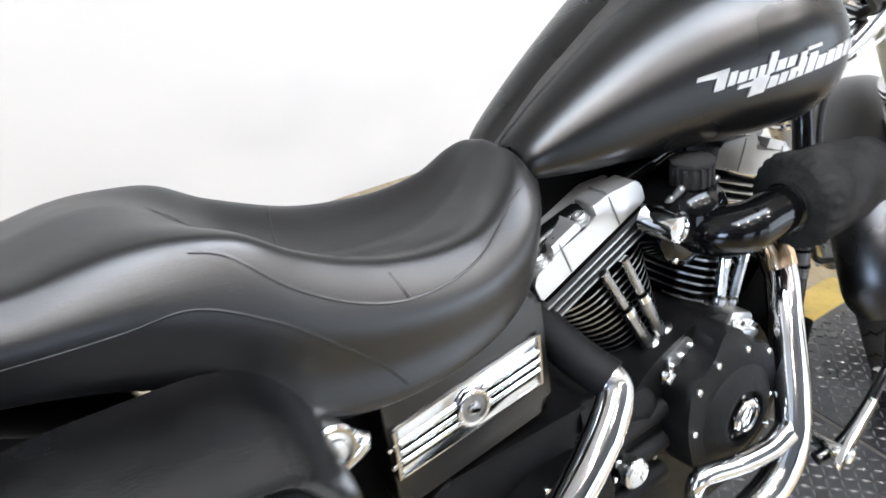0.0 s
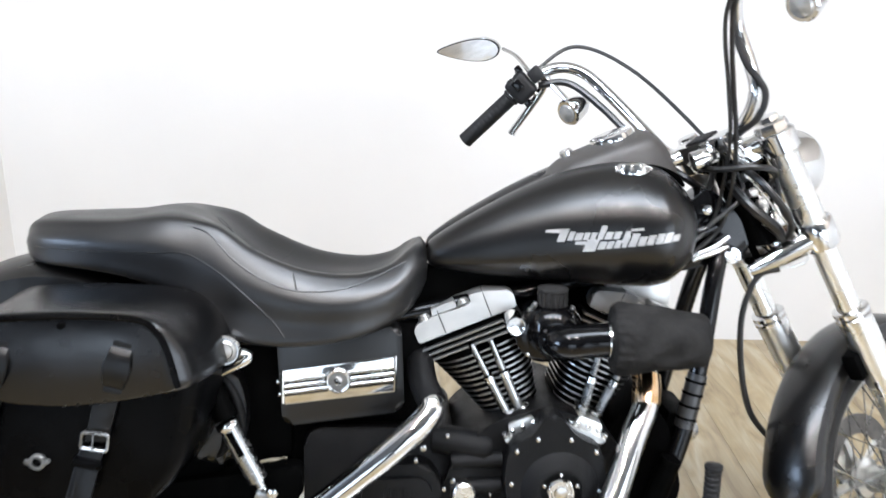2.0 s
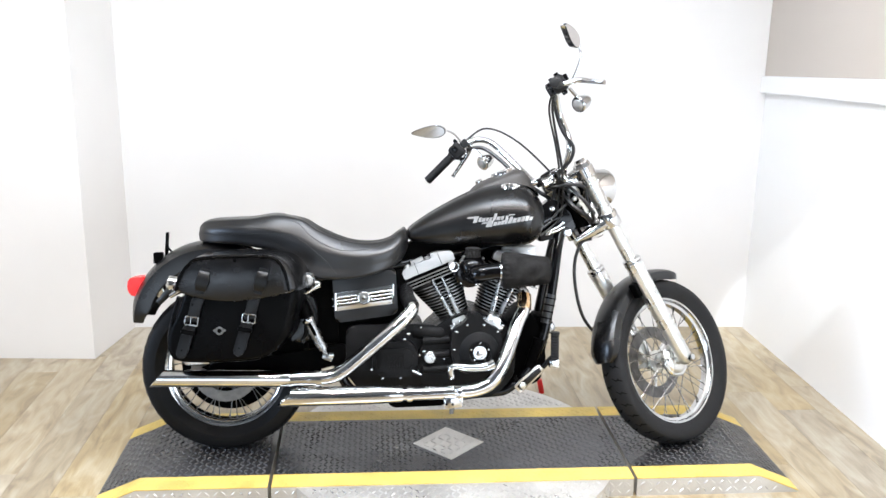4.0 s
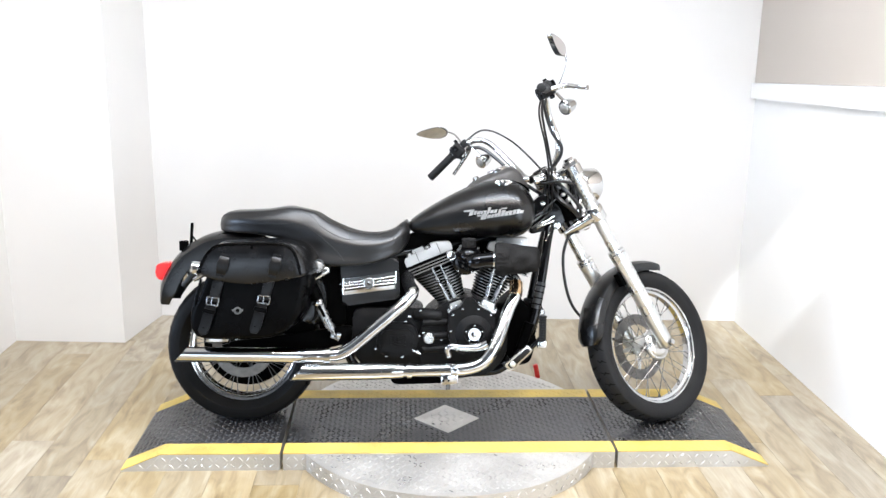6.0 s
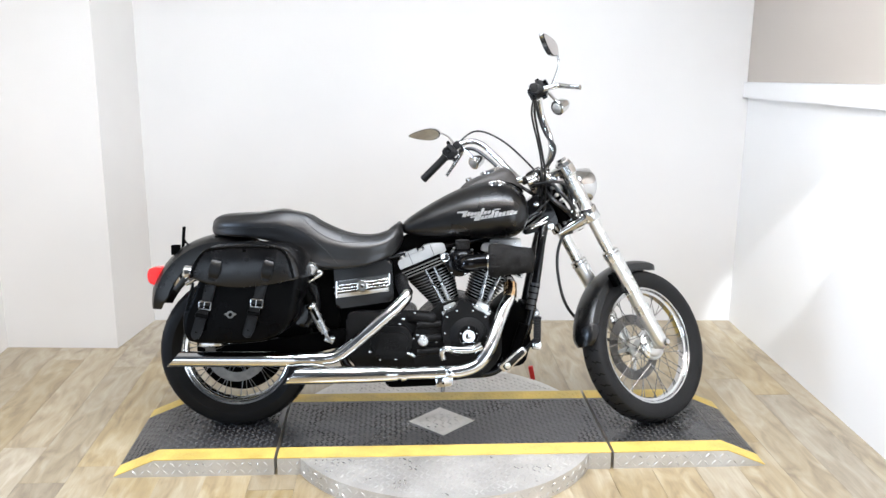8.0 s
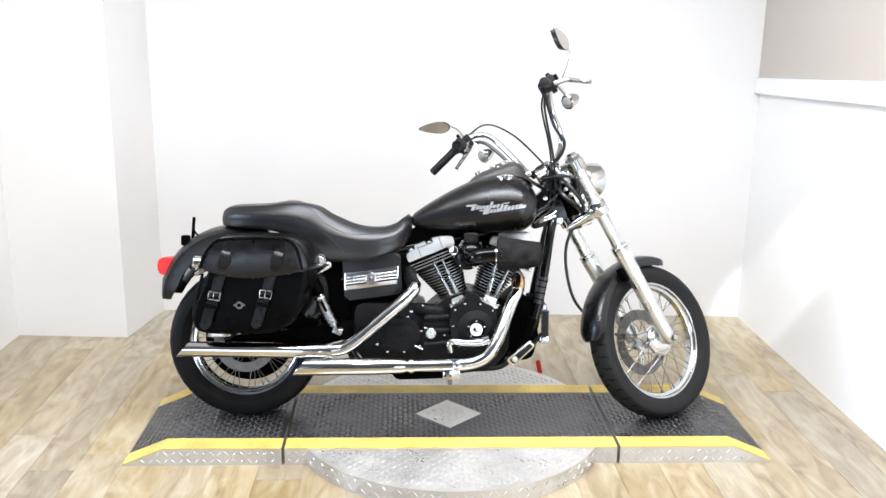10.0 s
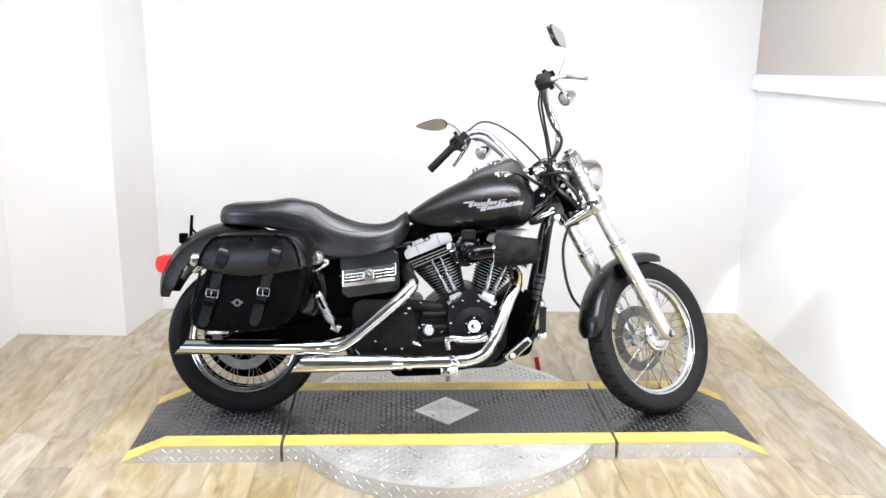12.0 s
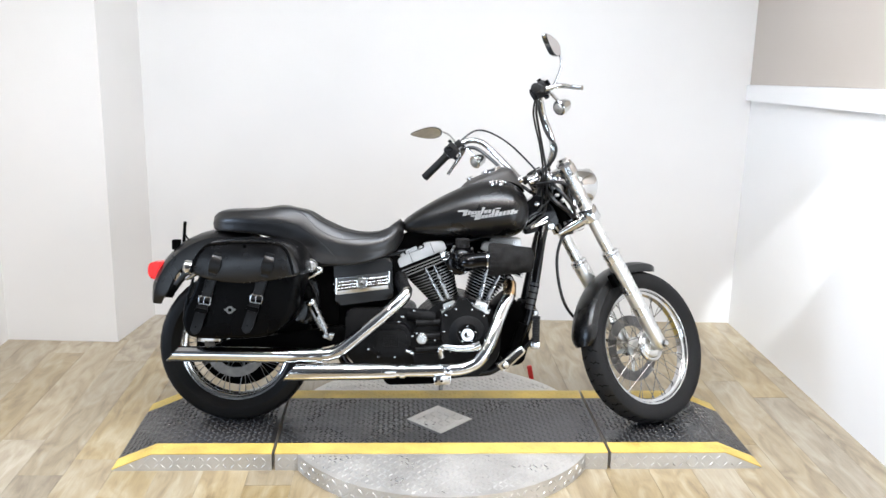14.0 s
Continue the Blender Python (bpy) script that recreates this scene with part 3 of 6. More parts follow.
FORK = 0.100
for sgn in (-1, 1):
    y = sgn * FORK
    fork = bp("fork_leg", tube([(0.042, y, 0.062), (0.046, y, -0.40)], 0.0245, 24), SATIN, bike, "bright fork tube over a satin aluminium slider", m=ST)
    bp("fork_slider", tube([(0.047, y, -0.36), (0.048, y, -0.372), (0.048, y, -0.376), (0.050, y, -0.39), (0.052, y, -0.44), (0.060, y, -0.70), (0.064, y, -0.79), (0.066, y, -0.822), (0.066, y, -0.835)],
                           [0.031, 0.0345, 0.0345, 0.035, 0.034, 0.032, 0.031, 0.027, 0.017], 24), SATIN, fork, "satin aluminium fork slider", m=ST)
    bp("fork_collar", lathe([(0.034, -0.012), (0.0365, -0.010), (0.0365, -0.003), (0.0335, 0.0), (0.0365, 0.003), (0.0365, 0.012), (0.030, 0.016)], 28, Matrix.Translation((0.048, y, -0.365))), CHROME, fork, m=ST)
    bp("fork_cap", lathe([(0.033, -0.02), (0.034, 0.004), (0.031, 0.014), (0.022, 0.018), (0.020, 0.028), (0.004, 0.029)], 8, Matrix.Translation((0.042, y, 0.062))), CHROME, fork, m=ST)
    bp("fork_sleeve", tube([(0.042, y, 0.04), (0.0435, y, -0.145)], 0.0295, 24), SATIN, fork, m=ST)
    bp("axle_nut", lathe([(0.017, -0.014), (0.017, 0.010), (0.012, 0.014), (0.003, 0.014)], 6 if sgn < 0 else 16, Matrix.Translation((0.066, y + sgn * 0.026, -0.812)) @ pose(0, 0, 0, -90 * sgn, 0, 0)), CHROME, fork, m=ST)
bp("hub_cover", lathe([(0.030, 0.020), (0.050, 0.016), (0.058, 0.008), (0.060, 0.0), (0.056, -0.006), (0.02, -0.006)], 40, Matrix.Translation(AXLE) @ pose(0, -0.047, 0, 90, 0, 0)), SATIN, front, "satin aluminium hub flange", m=ST)
bp("axle", tube([(0.066, -0.125, -0.812), (0.066, 0.125, -0.812)], 0.0125, 16), SATIN, front, m=ST)
bp("hub_spacer", lathe([(0.02, 0), (0.02, 0.03), (0.016, 0.03)], 20, Matrix.Translation((0.066, -0.072, -0.812)) @ pose(0, 0, 0, 90, 0, 0)), DARK, front, m=ST)


def yoke(z, thick, name):
    """A triple tree: two clamp rings and the web between them."""
    web = prism(rounded([(-0.03, -0.05), (0.02, -0.085), (0.07, -0.085), (0.07, 0.085), (0.02, 0.085), (-0.03, 0.05)], 0.02), z - thick / 2, z + thick / 2, 0.006)
    bmesh.ops.transform(web, matrix=Matrix(((1, 0, 0, 0), (0, 0, 1, 0), (0, 1, 0, 0), (0, 0, 0, 1))), verts=web.verts)
    rings = [lathe([(0.036, -thick * 0.75), (0.039, -thick * 0.65), (0.039, thick * 0.65), (0.036, thick * 0.75)], 28, Matrix.Translation((0.043, s * FORK, z))) for s in (-1, 1)]
    return bp(name, join(web, *rings), CHROME, bike, "polished chrome fork clamp", m=ST)


top_yoke = yoke(0.035, 0.03, "fork_clamp")
low_yoke = yoke(-0.172, 0.04, "fork_clamp")
bp("clamp_arm", tube([(-0.075, -0.005, -0.186), (-0.03, -0.045, -0.182), (0.035, -0.098, -0.174)], [0.012, 0.022, 0.030], 16), CHROME, low_yoke, m=ST)
bp("clamp_arm", tube([(-0.01, -0.02, 0.040), (0.042, -0.098, 0.044)], [0.019, 0.024], 16), CHROME, top_yoke, m=ST)
bp("steering_stem", tube([(0, 0, 0.03), (0, 0, -0.19)], 0.032, 20), DARK, bike, "black steering head", m=ST)
bp("stem_nut", lathe([(0.022, 0.04), (0.022, 0.06), (0.012, 0.066)], 6), CHROME, top_yoke, m=ST)

# headlamp
lamp = bp("headlamp", lathe([(0.010, -0.075), (0.030, -0.072), (0.055, -0.055), (0.072, -0.015), (0.078, 0.03), (0.080, 0.045), (0.076, 0.052)], 36, Matrix.Translation((0.15, 0, -0.055)) @ pose(0, 0, 0, 0, 118, 0)), CHROME, bike, "small chrome bullet headlamp", m=ST)
bp("lens", lathe([(0.074, 0.050), (0.060, 0.058), (0.030, 0.063), (0.005, 0.064)], 32, Matrix.Translation((0.15, 0, -0.055)) @ pose(0, 0, 0, 0, 118, 0)), LENSGLASS, lamp, m=ST)
bp("bracket", tube([(0.14, 0, -0.06), (0.08, 0, -0.12), (0.04, 0, -0.165)], 0.014, 10, 8), CHROME, lamp, m=ST)

# front fender
def fender(centre, r, a0, a1, half, lip, m, n=40, crown=0.018, narrow=0.45):
    """A rounded mudguard strip round a wheel, from angle a0 to a1, with side skirts."""
    rings = []
    for k in range(n):
        a = radians(a0 + (a1 - a0) * k / (n - 1))
        taper = min(1, 0.55 + 0.45 * min(k, n - 1 - k) / 4)
        sec = []
        for w, d in ((-1, -lip), (-1, -lip * 0.5), (-0.97, 0), (-0.8, crown * 0.45), (-0.45, crown * 0.85), (0, crown), (0.45, crown * 0.85), (0.8, crown * 0.45), (0.97, 0), (1, -lip * 0.5), (1, -lip)):
            sec.append((w * half * (1 - narrow * max(0, 1 - min(k, n - 1 - k) / 3.5) ** 2.2), r + d * taper))
        sec += [(w * 0.97, rr - 0.004) for w, rr in sec[::-1]]
        rings.append([Vector((rr * math.cos(a), w, rr * math.sin(a))) for w, rr in sec])
    bm = skin(rings)
    bmesh.ops.transform(bm, matrix=m @ Matrix.Translation(centre), verts=bm.verts)
    return bm


ff = bp("front_fender", fender(AXLE, 0.358, 46, 151, 0.064, 0.030, ST), DENIM, bike, "satin black front fender")
bp("fender_bracket", box(0.00, 0.08, -0.098, -0.066, -0.50, -0.44, 0.006), DARK, ff, m=ST)
bp("reflector_block", box(0.02, 0.045, -0.112, -0.10, -0.555, -0.515, 0.004), CHROME, ff, m=ST)

# handlebar, mirrored in the steering frame
BT = ST @ pose(0, 0, 0, -3.5, 0, 0)
BAR = [(-0.030, 0.0, 0.078), (-0.030, 0.06, 0.078), (-0.022, 0.105, 0.092), (-0.002, 0.155, 0.155), (0.008, 0.205, 0.25), (0.004, 0.240, 0.318), (-0.018, 0.275, 0.352), (-0.060, 0.310, 0.360), (-0.115, 0.365, 0.345), (-0.205, 0.458, 0.312)]
BAR_RIGHT = [(-0.203, -0.420, 0.374), (-0.090, -0.329, 0.367), (-0.035, -0.270, 0.367), (0.006, -0.214, 0.357), (0.032, -0.172, 0.326), (0.040, -0.138, 0.268), (0.027, -0.136, 0.200), (0.005, -0.140, 0.153), (-0.010, -0.113, 0.112), (-0.026, -0.060, 0.080)]
bar_line = BAR_RIGHT + BAR
bar = bp("handlebar", tube(bar_line, 0.0127, 16, 120), CHROME, bike, "chrome mid-rise handlebar turned to full left lock", m=BT)
for v in (-0.045, 0.045):
    bp("riser", tube([(-0.012, v, 0.035), (-0.028, v, 0.085)], [0.02, 0.022], 16), CHROME, bar, m=BT)
clamp = bp("riser_clamp", box(-0.056, -0.002, -0.07, 0.07, 0.062, 0.098, 0.008), CHROME, bar, m=BT)
bp("clamp_cover", box(-0.052, -0.008, -0.030, 0.030, 0.076, 0.103, 0.008), GRIPRUB, clamp, m=BT)
for s in (-1, 1):
    p0, p1 = (Vector((-0.108, 0.358, 0.347)), Vector((-0.207, 0.460, 0.311))) if s > 0 else (Vector((-0.090, -0.329, 0.367)), Vector((-0.203, -0.420, 0.374)))
    d = (p1 - p0).normalized()
    L = (p1 - p0).length
    fr = Matrix.Translation(p0) @ d.to_track_quat("Z", "Y").to_matrix().to_4x4()
    prof = [(0.014, 0.0), (0.021, 0.0), (0.021, 0.004)]
    for k in range(12):
        h = 0.008 + k * (L - 0.02) / 12
        prof += [(0.0173, h), (0.0178, h + 0.002), (0.0178, h + 0.007), (0.0173, h + 0.009)]
    prof += [(0.018, L - 0.006), (0.0175, L), (0.010, L + 0.003)]
    bp("grip", lathe(prof, 22, fr), GRIPRUB, bar, "black ribbed rubber grip", m=BT)
    sw = bp("switch_housing", box(-0.026, 0.026, -0.030, 0.030, -0.056, -0.002, 0.012, 3), GRIPRUB, bar, "black switch housing with buttons", m=BT @ fr)
    for q in ((0.0, 0.026, -0.04), (0.012, 0.026, -0.02), (-0.012, 0.024, -0.022), (0.0, -0.026, -0.03)):
        bp("button", box(q[0] - 0.006, q[0] + 0.006, q[1] - 0.004, q[1] + 0.006, q[2] - 0.007, q[2] + 0.007, 0.002), WRINKLE, sw, m=BT @ fr)
    for q in ((-0.030, 0.008, -0.014, 0.011), (-0.026, -0.016, -0.040, 0.010), (0.028, 0.010, -0.030, 0.012), (0.004, -0.034, -0.018, 0.010), (0.006, 0.034, -0.052, 0.009), (-0.020, 0.028, -0.046, 0.008)):
        bp("switch_block", box(q[0] - q[3], q[0] + q[3], q[1] - q[3], q[1] + q[3], q[2] - q[3] * 0.8, q[2] + q[3] * 0.8, 0.003), GLOSS, sw, m=BT @ fr)
    bp("clamp_screw", lathe([(0.005, -0.01), (0.005, 0.004), (0.003, 0.006)], 10, Matrix.Translation((0.010, -0.031, -0.046)) @ pose(0, 0, 0, 90, 0, 0)), CHROME, sw, m=BT @ fr)
    if s < 0:
        res = bp("brake_reservoir", box(-0.052, 0.010, -0.024, 0.022, -0.094, -0.050, 0.010, 3), GRIPRUB, bar, "black front brake reservoir", m=BT @ fr)
        bp("reservoir_cap", box(-0.048, 0.006, 0.020, 0.026, -0.090, -0.054, 0.003), GLOSS, res, m=BT @ fr)
    bp("perch", box(-0.018, 0.026, -0.016, 0.016, -0.088, -0.058, 0.007), GRIPRUB, bar, "black lever perch", m=BT @ fr)
    lev = [p0 - d * 0.072 + Vector((0.03, 0, -0.010)), p0 - d * 0.03 + Vector((0.052, 0, -0.026)), p0 + d * 0.025 + Vector((0.055, 0, -0.040)), p0 + d * 0.068 + Vector((0.047, 0, -0.052)), p0 + d * 0.080 + Vector((0.047, 0, -0.056))]
    if s < 0:
        lev = [(-0.075, -0.335, 0.358), (-0.032, -0.372, 0.340), (-0.034, -0.421, 0.313), (-0.031, -0.455, 0.293), (-0.030, -0.463, 0.289)]
    bp("lever", tube(lev, [0.011, 0.0105, 0.0092, 0.008, 0.0098], 12, 24), CHROME, bar, "chrome hand lever", m=BT)
    base = p0 - d * 0.06 + Vector((0.004, 0, 0.014))
    if s < 0:
        base = Vector((-0.048, -0.358, 0.352))
    # the mirror heads are set differently on the two sides
    if s > 0:
        end, tip = Vector((-0.030, 0.396, 0.450)), Vector((-0.115, 0.508, 0.520))
    else:
        end, tip = Vector((0.000, -0.420, 0.446)), Vector((-0.076, -0.476, 0.526))
    mir = bp("mirror", tube([base, base.lerp(end, 0.55) + (Vector((0.008, 0, 0.004)) if s > 0 else Vector((0.012, -0.012, 0.0))), end], [0.0055, 0.005, 0.0045], 10, 14), CHROME, bar, "chrome teardrop mirror on a slim stem", m=BT)
    long = (tip - end).normalized()
    back = BT.to_3x3().inverted() @ Vector((-0.16, -0.96, -0.235) if s > 0 else (0.55, -0.82, 0.10))
    back = (back - long * back.dot(long)).normalized()
    side = long.cross(back)
    lay = Matrix(((long.x, -back.x, side.x, 0), (long.y, -back.y, side.y, 0), (long.z, -back.z, side.z, 0), (0, 0, 0, 1)))
    lay = Matrix.Translation((end + tip) / 2 + long * 0.004) @ lay
    outl = []
    for k in range(32):
        a = 2 * math.pi * k / 32
        w = 0.5 - 0.5 * math.cos(a)
        outl.append(((0.076 if s > 0 else 0.066) * math.cos(a), (0.013 + 0.024 * w) * math.sin(a)))
    bp("mirror_shell", prism(outl, -0.002, 0.016, 0.005, 3), CHROME, mir, m=BT @ lay)
    bp("mirror_rim", prism([(x * 0.985, z * 0.97) for x, z in outl], -0.0040, 0.0), GRIPRUB, mir, "dark mirror rim", m=BT @ lay)
    bp("mirror_glass", prism([(x * 0.94, z * 0.91) for x, z in outl], -0.0055, 0.0), MIRROR, mir, "tinted mirror glass", m=BT @ lay)
    sp = Vector((-0.045, 0.271, 0.257)) if s > 0 else Vector((-0.049, -0.340, 0.267))
    sig = bp("turn_signal", lathe([(0.004, -0.048), (0.015, -0.043), (0.024, -0.026), (0.029, -0.002), (0.030, 0.016), (0.027, 0.020), (0.023, 0.020)], 24, Matrix.Translation(sp) @ pose(0, 0, 0, 0, -90, 0)), CHROME, bar, "chrome bullet turn signal", m=BT)
    bp("signal_lens", lathe([(0.0235, 0.017), (0.019, 0.024), (0.006, 0.028)], 20, Matrix.Translation(sp) @ pose(0, 0, 0, 0, -90, 0)), LENSGLASS, sig, m=BT)
    bp("signal_stalk", tube([p0 - d * 0.075 + Vector((0.016, 0, -0.012)) if s > 0 else Vector((-0.056, -0.332, 0.335)), sp + Vector((0, 0, 0.02))], 0.0065, 8), CHROME, sig, m=BT)

# cables
def cable(points, r=0.0045, mat=CABLE, name="cable", steps=40):
    return bp(name, tube(points, r, 8, steps), mat, bike)


def S(u, v, a):
    return tuple(BT @ Vector((u, v, a)))


cable([S(-0.017, -0.210, 0.344), S(0.012, -0.152, 0.274), S(-0.002, -0.150, 0.206), S(-0.011, -0.166, 0.141), S(-0.033, -0.141, 0.102), S(-0.043, -0.086, 0.085), S(-0.036, -0.018, 0.050), (0.40, -0.02, 0.93)], 0.0068, steps=60)
cable([S(-0.049, -0.260, 0.364), S(-0.059, -0.207, 0.315), S(-0.051, -0.167, 0.263), S(-0.045, -0.127, 0.185), S(-0.055, -0.089, 0.097), S(-0.067, -0.036, 0.014), S(-0.095, 0.020, -0.060), (0.345, -0.06, 0.85)], 0.0042, steps=60)
cable([S(-0.048, -0.262, 0.358), S(-0.051, -0.213, 0.309), S(-0.044, -0.170, 0.248), S(-0.040, -0.126, 0.166), S(-0.052, -0.088, 0.073), S(-0.070, -0.033, -0.022), S(-0.09, 0.020, -0.08), (0.35, -0.055, 0.83)], 0.0050, steps=60)
cable([S(-0.06, 0.315, 0.340), S(-0.022, 0.268, 0.312), S(-0.012, 0.222, 0.232), S(-0.025, 0.155, 0.115), S(-0.05, 0.07, 0.04), (0.42, 0.03, 0.96)], 0.008)
cable([S(-0.06, 0.32, 0.37), S(0.03, 0.25, 0.375), S(0.05, 0.15, 0.27), S(0.0, 0.02, 0.10), S(-0.045, -0.05, -0.02), (0.395, -0.06, 0.90)], 0.0042)
cable([S(-0.05, 0.03, 0.05), S(-0.08, -0.05, 0.04), S(-0.06, -0.11, 0.02), S(0.0, -0.10, -0.02), S(0.03, -0.04, -0.06)], 0.006)
cable([S(-0.03, -0.05, 0.03), S(-0.06, -0.11, -0.02), S(-0.05, -0.12, -0.10), S(-0.02, -0.07, -0.15), S(0.0, -0.02, -0.12)], 0.007)
cable([S(-0.014, -0.035, 0.035), S(-0.008, -0.053, -0.047), S(-0.001, -0.073, -0.139), S(-0.002, -0.084, -0.202), S(-0.015, -0.068, -0.215), S(-0.038, -0.030, -0.207)], 0.0022, SATIN, "brake_wire", 50)
cable([S(-0.035, -0.032, -0.208), S(-0.066, -0.002, -0.203), S(-0.107, 0.036, -0.252), S(-0.141, 0.064, -0.329), S(-0.156, 0.099, -0.438), S(-0.131, 0.127, -0.528), S(-0.06, 0.15, -0.66), S(0.0, 0.12, -0.74)], 0.0065, name="brake_hose", steps=60)
cable([S(-0.03, -0.05, 0.03), S(0.01, -0.085, -0.02), S(0.0, -0.075, -0.09), S(0.02, -0.06, -0.13)], 0.005)
cable([S(-0.05, -0.03, 0.0), S(-0.075, -0.07, -0.05), S(-0.055, -0.085, -0.11), S(-0.02, -0.06, -0.15)], 0.010)
bp("riser_base", lathe([(0.014, -0.03), (0.021, -0.026), (0.021, 0.018), (0.017, 0.024), (0.005, 0.025)], 18, Matrix.Translation((0.383, -0.045, 1.038)) @ pose(0, 0, 0, 0, 68, 0)), CHROME, bike, "chrome riser base")
bp("ignition_switch", lathe([(0.010, -0.02), (0.014, -0.012), (0.014, 0.012), (0.008, 0.016)], 14, Matrix.Translation((0.322, -0.045, 1.034)) @ pose(0, 0, 0, 0, 62, 0)), CHROME, bike, "small chrome ignition switch")
for z0, z1, z2 in ((0.841, 0.860, 0.881), (0.832, 0.848, 0.862)):
    bp("neck_pipe", tube([(0.372, -0.052, z0), (0.412, -0.056, z1), (0.443, -0.050, z2)], 0.0052, 10, 16), CHROME, bike, "thin chrome oil line")
for q in ((0.478, -0.062, 0.972), (0.502, -0.055, 0.950), (0.463, -0.064, 1.006), (0.515, -0.05, 0.915)):
    bp("wire_fitting", lathe([(0.006, -0.012), (0.010, -0.006), (0.010, 0.006), (0.005, 0.011)], 10, Matrix.Translation(q) @ pose(0, 0, 0, 60, 25, 0)), SATIN, bike, "small metal wiring fitting")

# -- tank, console, seat --
def mirrored(half_section):
    """A closed ring from the right half of a section (from top middle to bottom middle)."""
    return half_section + [(-y, z) for y, z in half_section[-2:0:-1]]


def body(stations, fine_x=44, fine_s=9):
    """A smooth body through stations: x and a half-section of (y, z) points, all of one length."""
    k = len(stations[0][1])
    cols = [spline([(x, s[i][0], s[i][1]) for x, s in stations], fine_x) for i in range(k)]
    rings = []
    for j in range(fine_x):
        half = spline([(0, c[j].y, c[j].z) for c in cols], (k - 1) * fine_s // 3 + 1)
        x = sum(c[j].x for c in cols) / k
        half = [(min(0, p.y), p.z) for p in half]
        rings.append([Vector((x, y, z)) for y, z in mirrored(half)])
    bm = skin(rings)
    return bm


def tank_station(x, zt, zb, w, zw):
    """x; height of the lobe's top, of its bottom, half-width, and the height at which it is widest."""
    return (x, [(0.0, zt - 0.012), (-0.3 * w, zt), (-0.66 * w, zt - 0.06 * (zt - zb)), (-0.94 * w, 0.42 * zw + 0.58 * (zt - 0.10 * (zt - zb))), (-w, zw), (-0.93 * w, 0.5 * zw + 0.5 * zb), (-0.70 * w, zb + 0.004), (-0.35 * w, zb + 0.006), (0.0, zb + 0.03)])


tank_bm = body([tank_station(-0.164, 0.845, 0.822, 0.040, 0.832), tank_station(-0.150, 0.866, 0.808, 0.066, 0.832), tank_station(-0.08, 0.914, 0.800, 0.095, 0.842), tank_station(0.02, 0.970, 0.797, 0.130, 0.862),
                tank_station(0.12, 1.014, 0.796, 0.168, 0.882), tank_station(0.21, 1.032, 0.795, 0.198, 0.893), tank_station(0.28, 1.022, 0.799, 0.206, 0.897), tank_station(0.330, 0.985, 0.825, 0.172, 0.90), tank_station(0.350, 0.955, 0.86, 0.125, 0.905), tank_station(0.356, 0.93, 0.885, 0.06, 0.907)], 60, 12)
tank_copy = tank_bm.copy()
tank = bp("fuel_tank", tank_bm, DENIM, bike, "satin black teardrop fuel tank", sharp=60)


def drape(shapes, bm_target, lift, step=0.004):
    """Four-cornered shapes (x, z) laid on the right side of a body, following its bulge."""
    from mathutils.bvhtree import BVHTree
    bm_target.normal_update()
    tree = BVHTree.FromBMesh(bm_target)
    bm = bmesh.new()
    for pts in shapes:
        a, b, c, d = [Vector((x, 0, z)) for x, z in (pts if len(pts) == 4 else list(pts) + [pts[-1]])]
        nx, nz = max(2, int((b - a).length / step)), max(2, int((d - a).length / step))
        grid = []
        for i in range(-1, nx + 2):
            row = []
            for j in range(-1, nz + 2):
                f, g = min(max(i / nx, 0), 1), min(max(j / nz, 0), 1)
                p = (a * (1 - f) + b * f) * (1 - g) + (d * (1 - f) + c * f) * g
                hit, normal, _, _ = tree.ray_cast(Vector((p.x, -1, p.z)), Vector((0, 1, 0)))
                normal = normal if normal.y < 0 else -normal
                edge = i < 0 or j < 0 or i > nx or j > nz
                row.append(bm.verts.new(hit + normal * (-0.002 if edge else lift)))
            grid.append(row)
        for i in range(nx + 2):
            for j in range(nz + 2):
                bm.faces.new((grid[i][j], grid[i + 1][j], grid[i + 1][j + 1], grid[i][j + 1]))
    return bm


def slant(x0, x1, z0, z1, lean=0.35):
    k = lean * (z1 - z0)
    return [(x0, z0), (x1, z0), (x1 + k, z1), (x0 + k, z1)]


# the badge: two slanting rows of plain silver bars
rows = [[(0.056, 0.905), (0.086, 0.903), (0.096, 0.911), (0.058, 0.910)], slant(0.076, 0.090, 0.887, 0.911)]
for x0, x1, h in ((0.094, 0.104, 0.905), (0.1065, 0.119, 0.902), (0.1215, 0.131, 0.902), (0.1335, 0.143, 0.902), (0.146, 0.156, 0.914), (0.1585, 0.171, 0.902), (0.1735, 0.185, 0.902)):
    rows.append(slant(x0, x1, 0.889, h))
rows += [slant(0.188, 0.197, 0.880, 0.902), slant(0.204, 0.226, 0.902, 0.906), [(0.108, 0.881), (0.128, 0.880), (0.133, 0.886), (0.110, 0.886)], slant(0.122, 0.144, 0.867, 0.889)]
for x0, x1, h in ((0.1475, 0.160, 0.884), (0.1625, 0.173, 0.884), (0.1755, 0.186, 0.885), (0.1885, 0.197, 0.893), (0.200, 0.213, 0.895), (0.216, 0.229, 0.888), (0.2315, 0.244, 0.889), (0.2465, 0.259, 0.890), (0.2615, 0.274, 0.890), (0.2765, 0.290, 0.884)):
    rows.append(slant(x0, x1, 0.870 + 0.05 * (x0 - 0.14), h + 0.03 * (x0 - 0.14)))
for o in rows:
    bp("badge_bar", drape([[(x, z + 0.002 + 0.12 * (x - 0.11)) for x, z in o]], tank_copy, 0.0028), LOGO, tank, "silver badge bar")


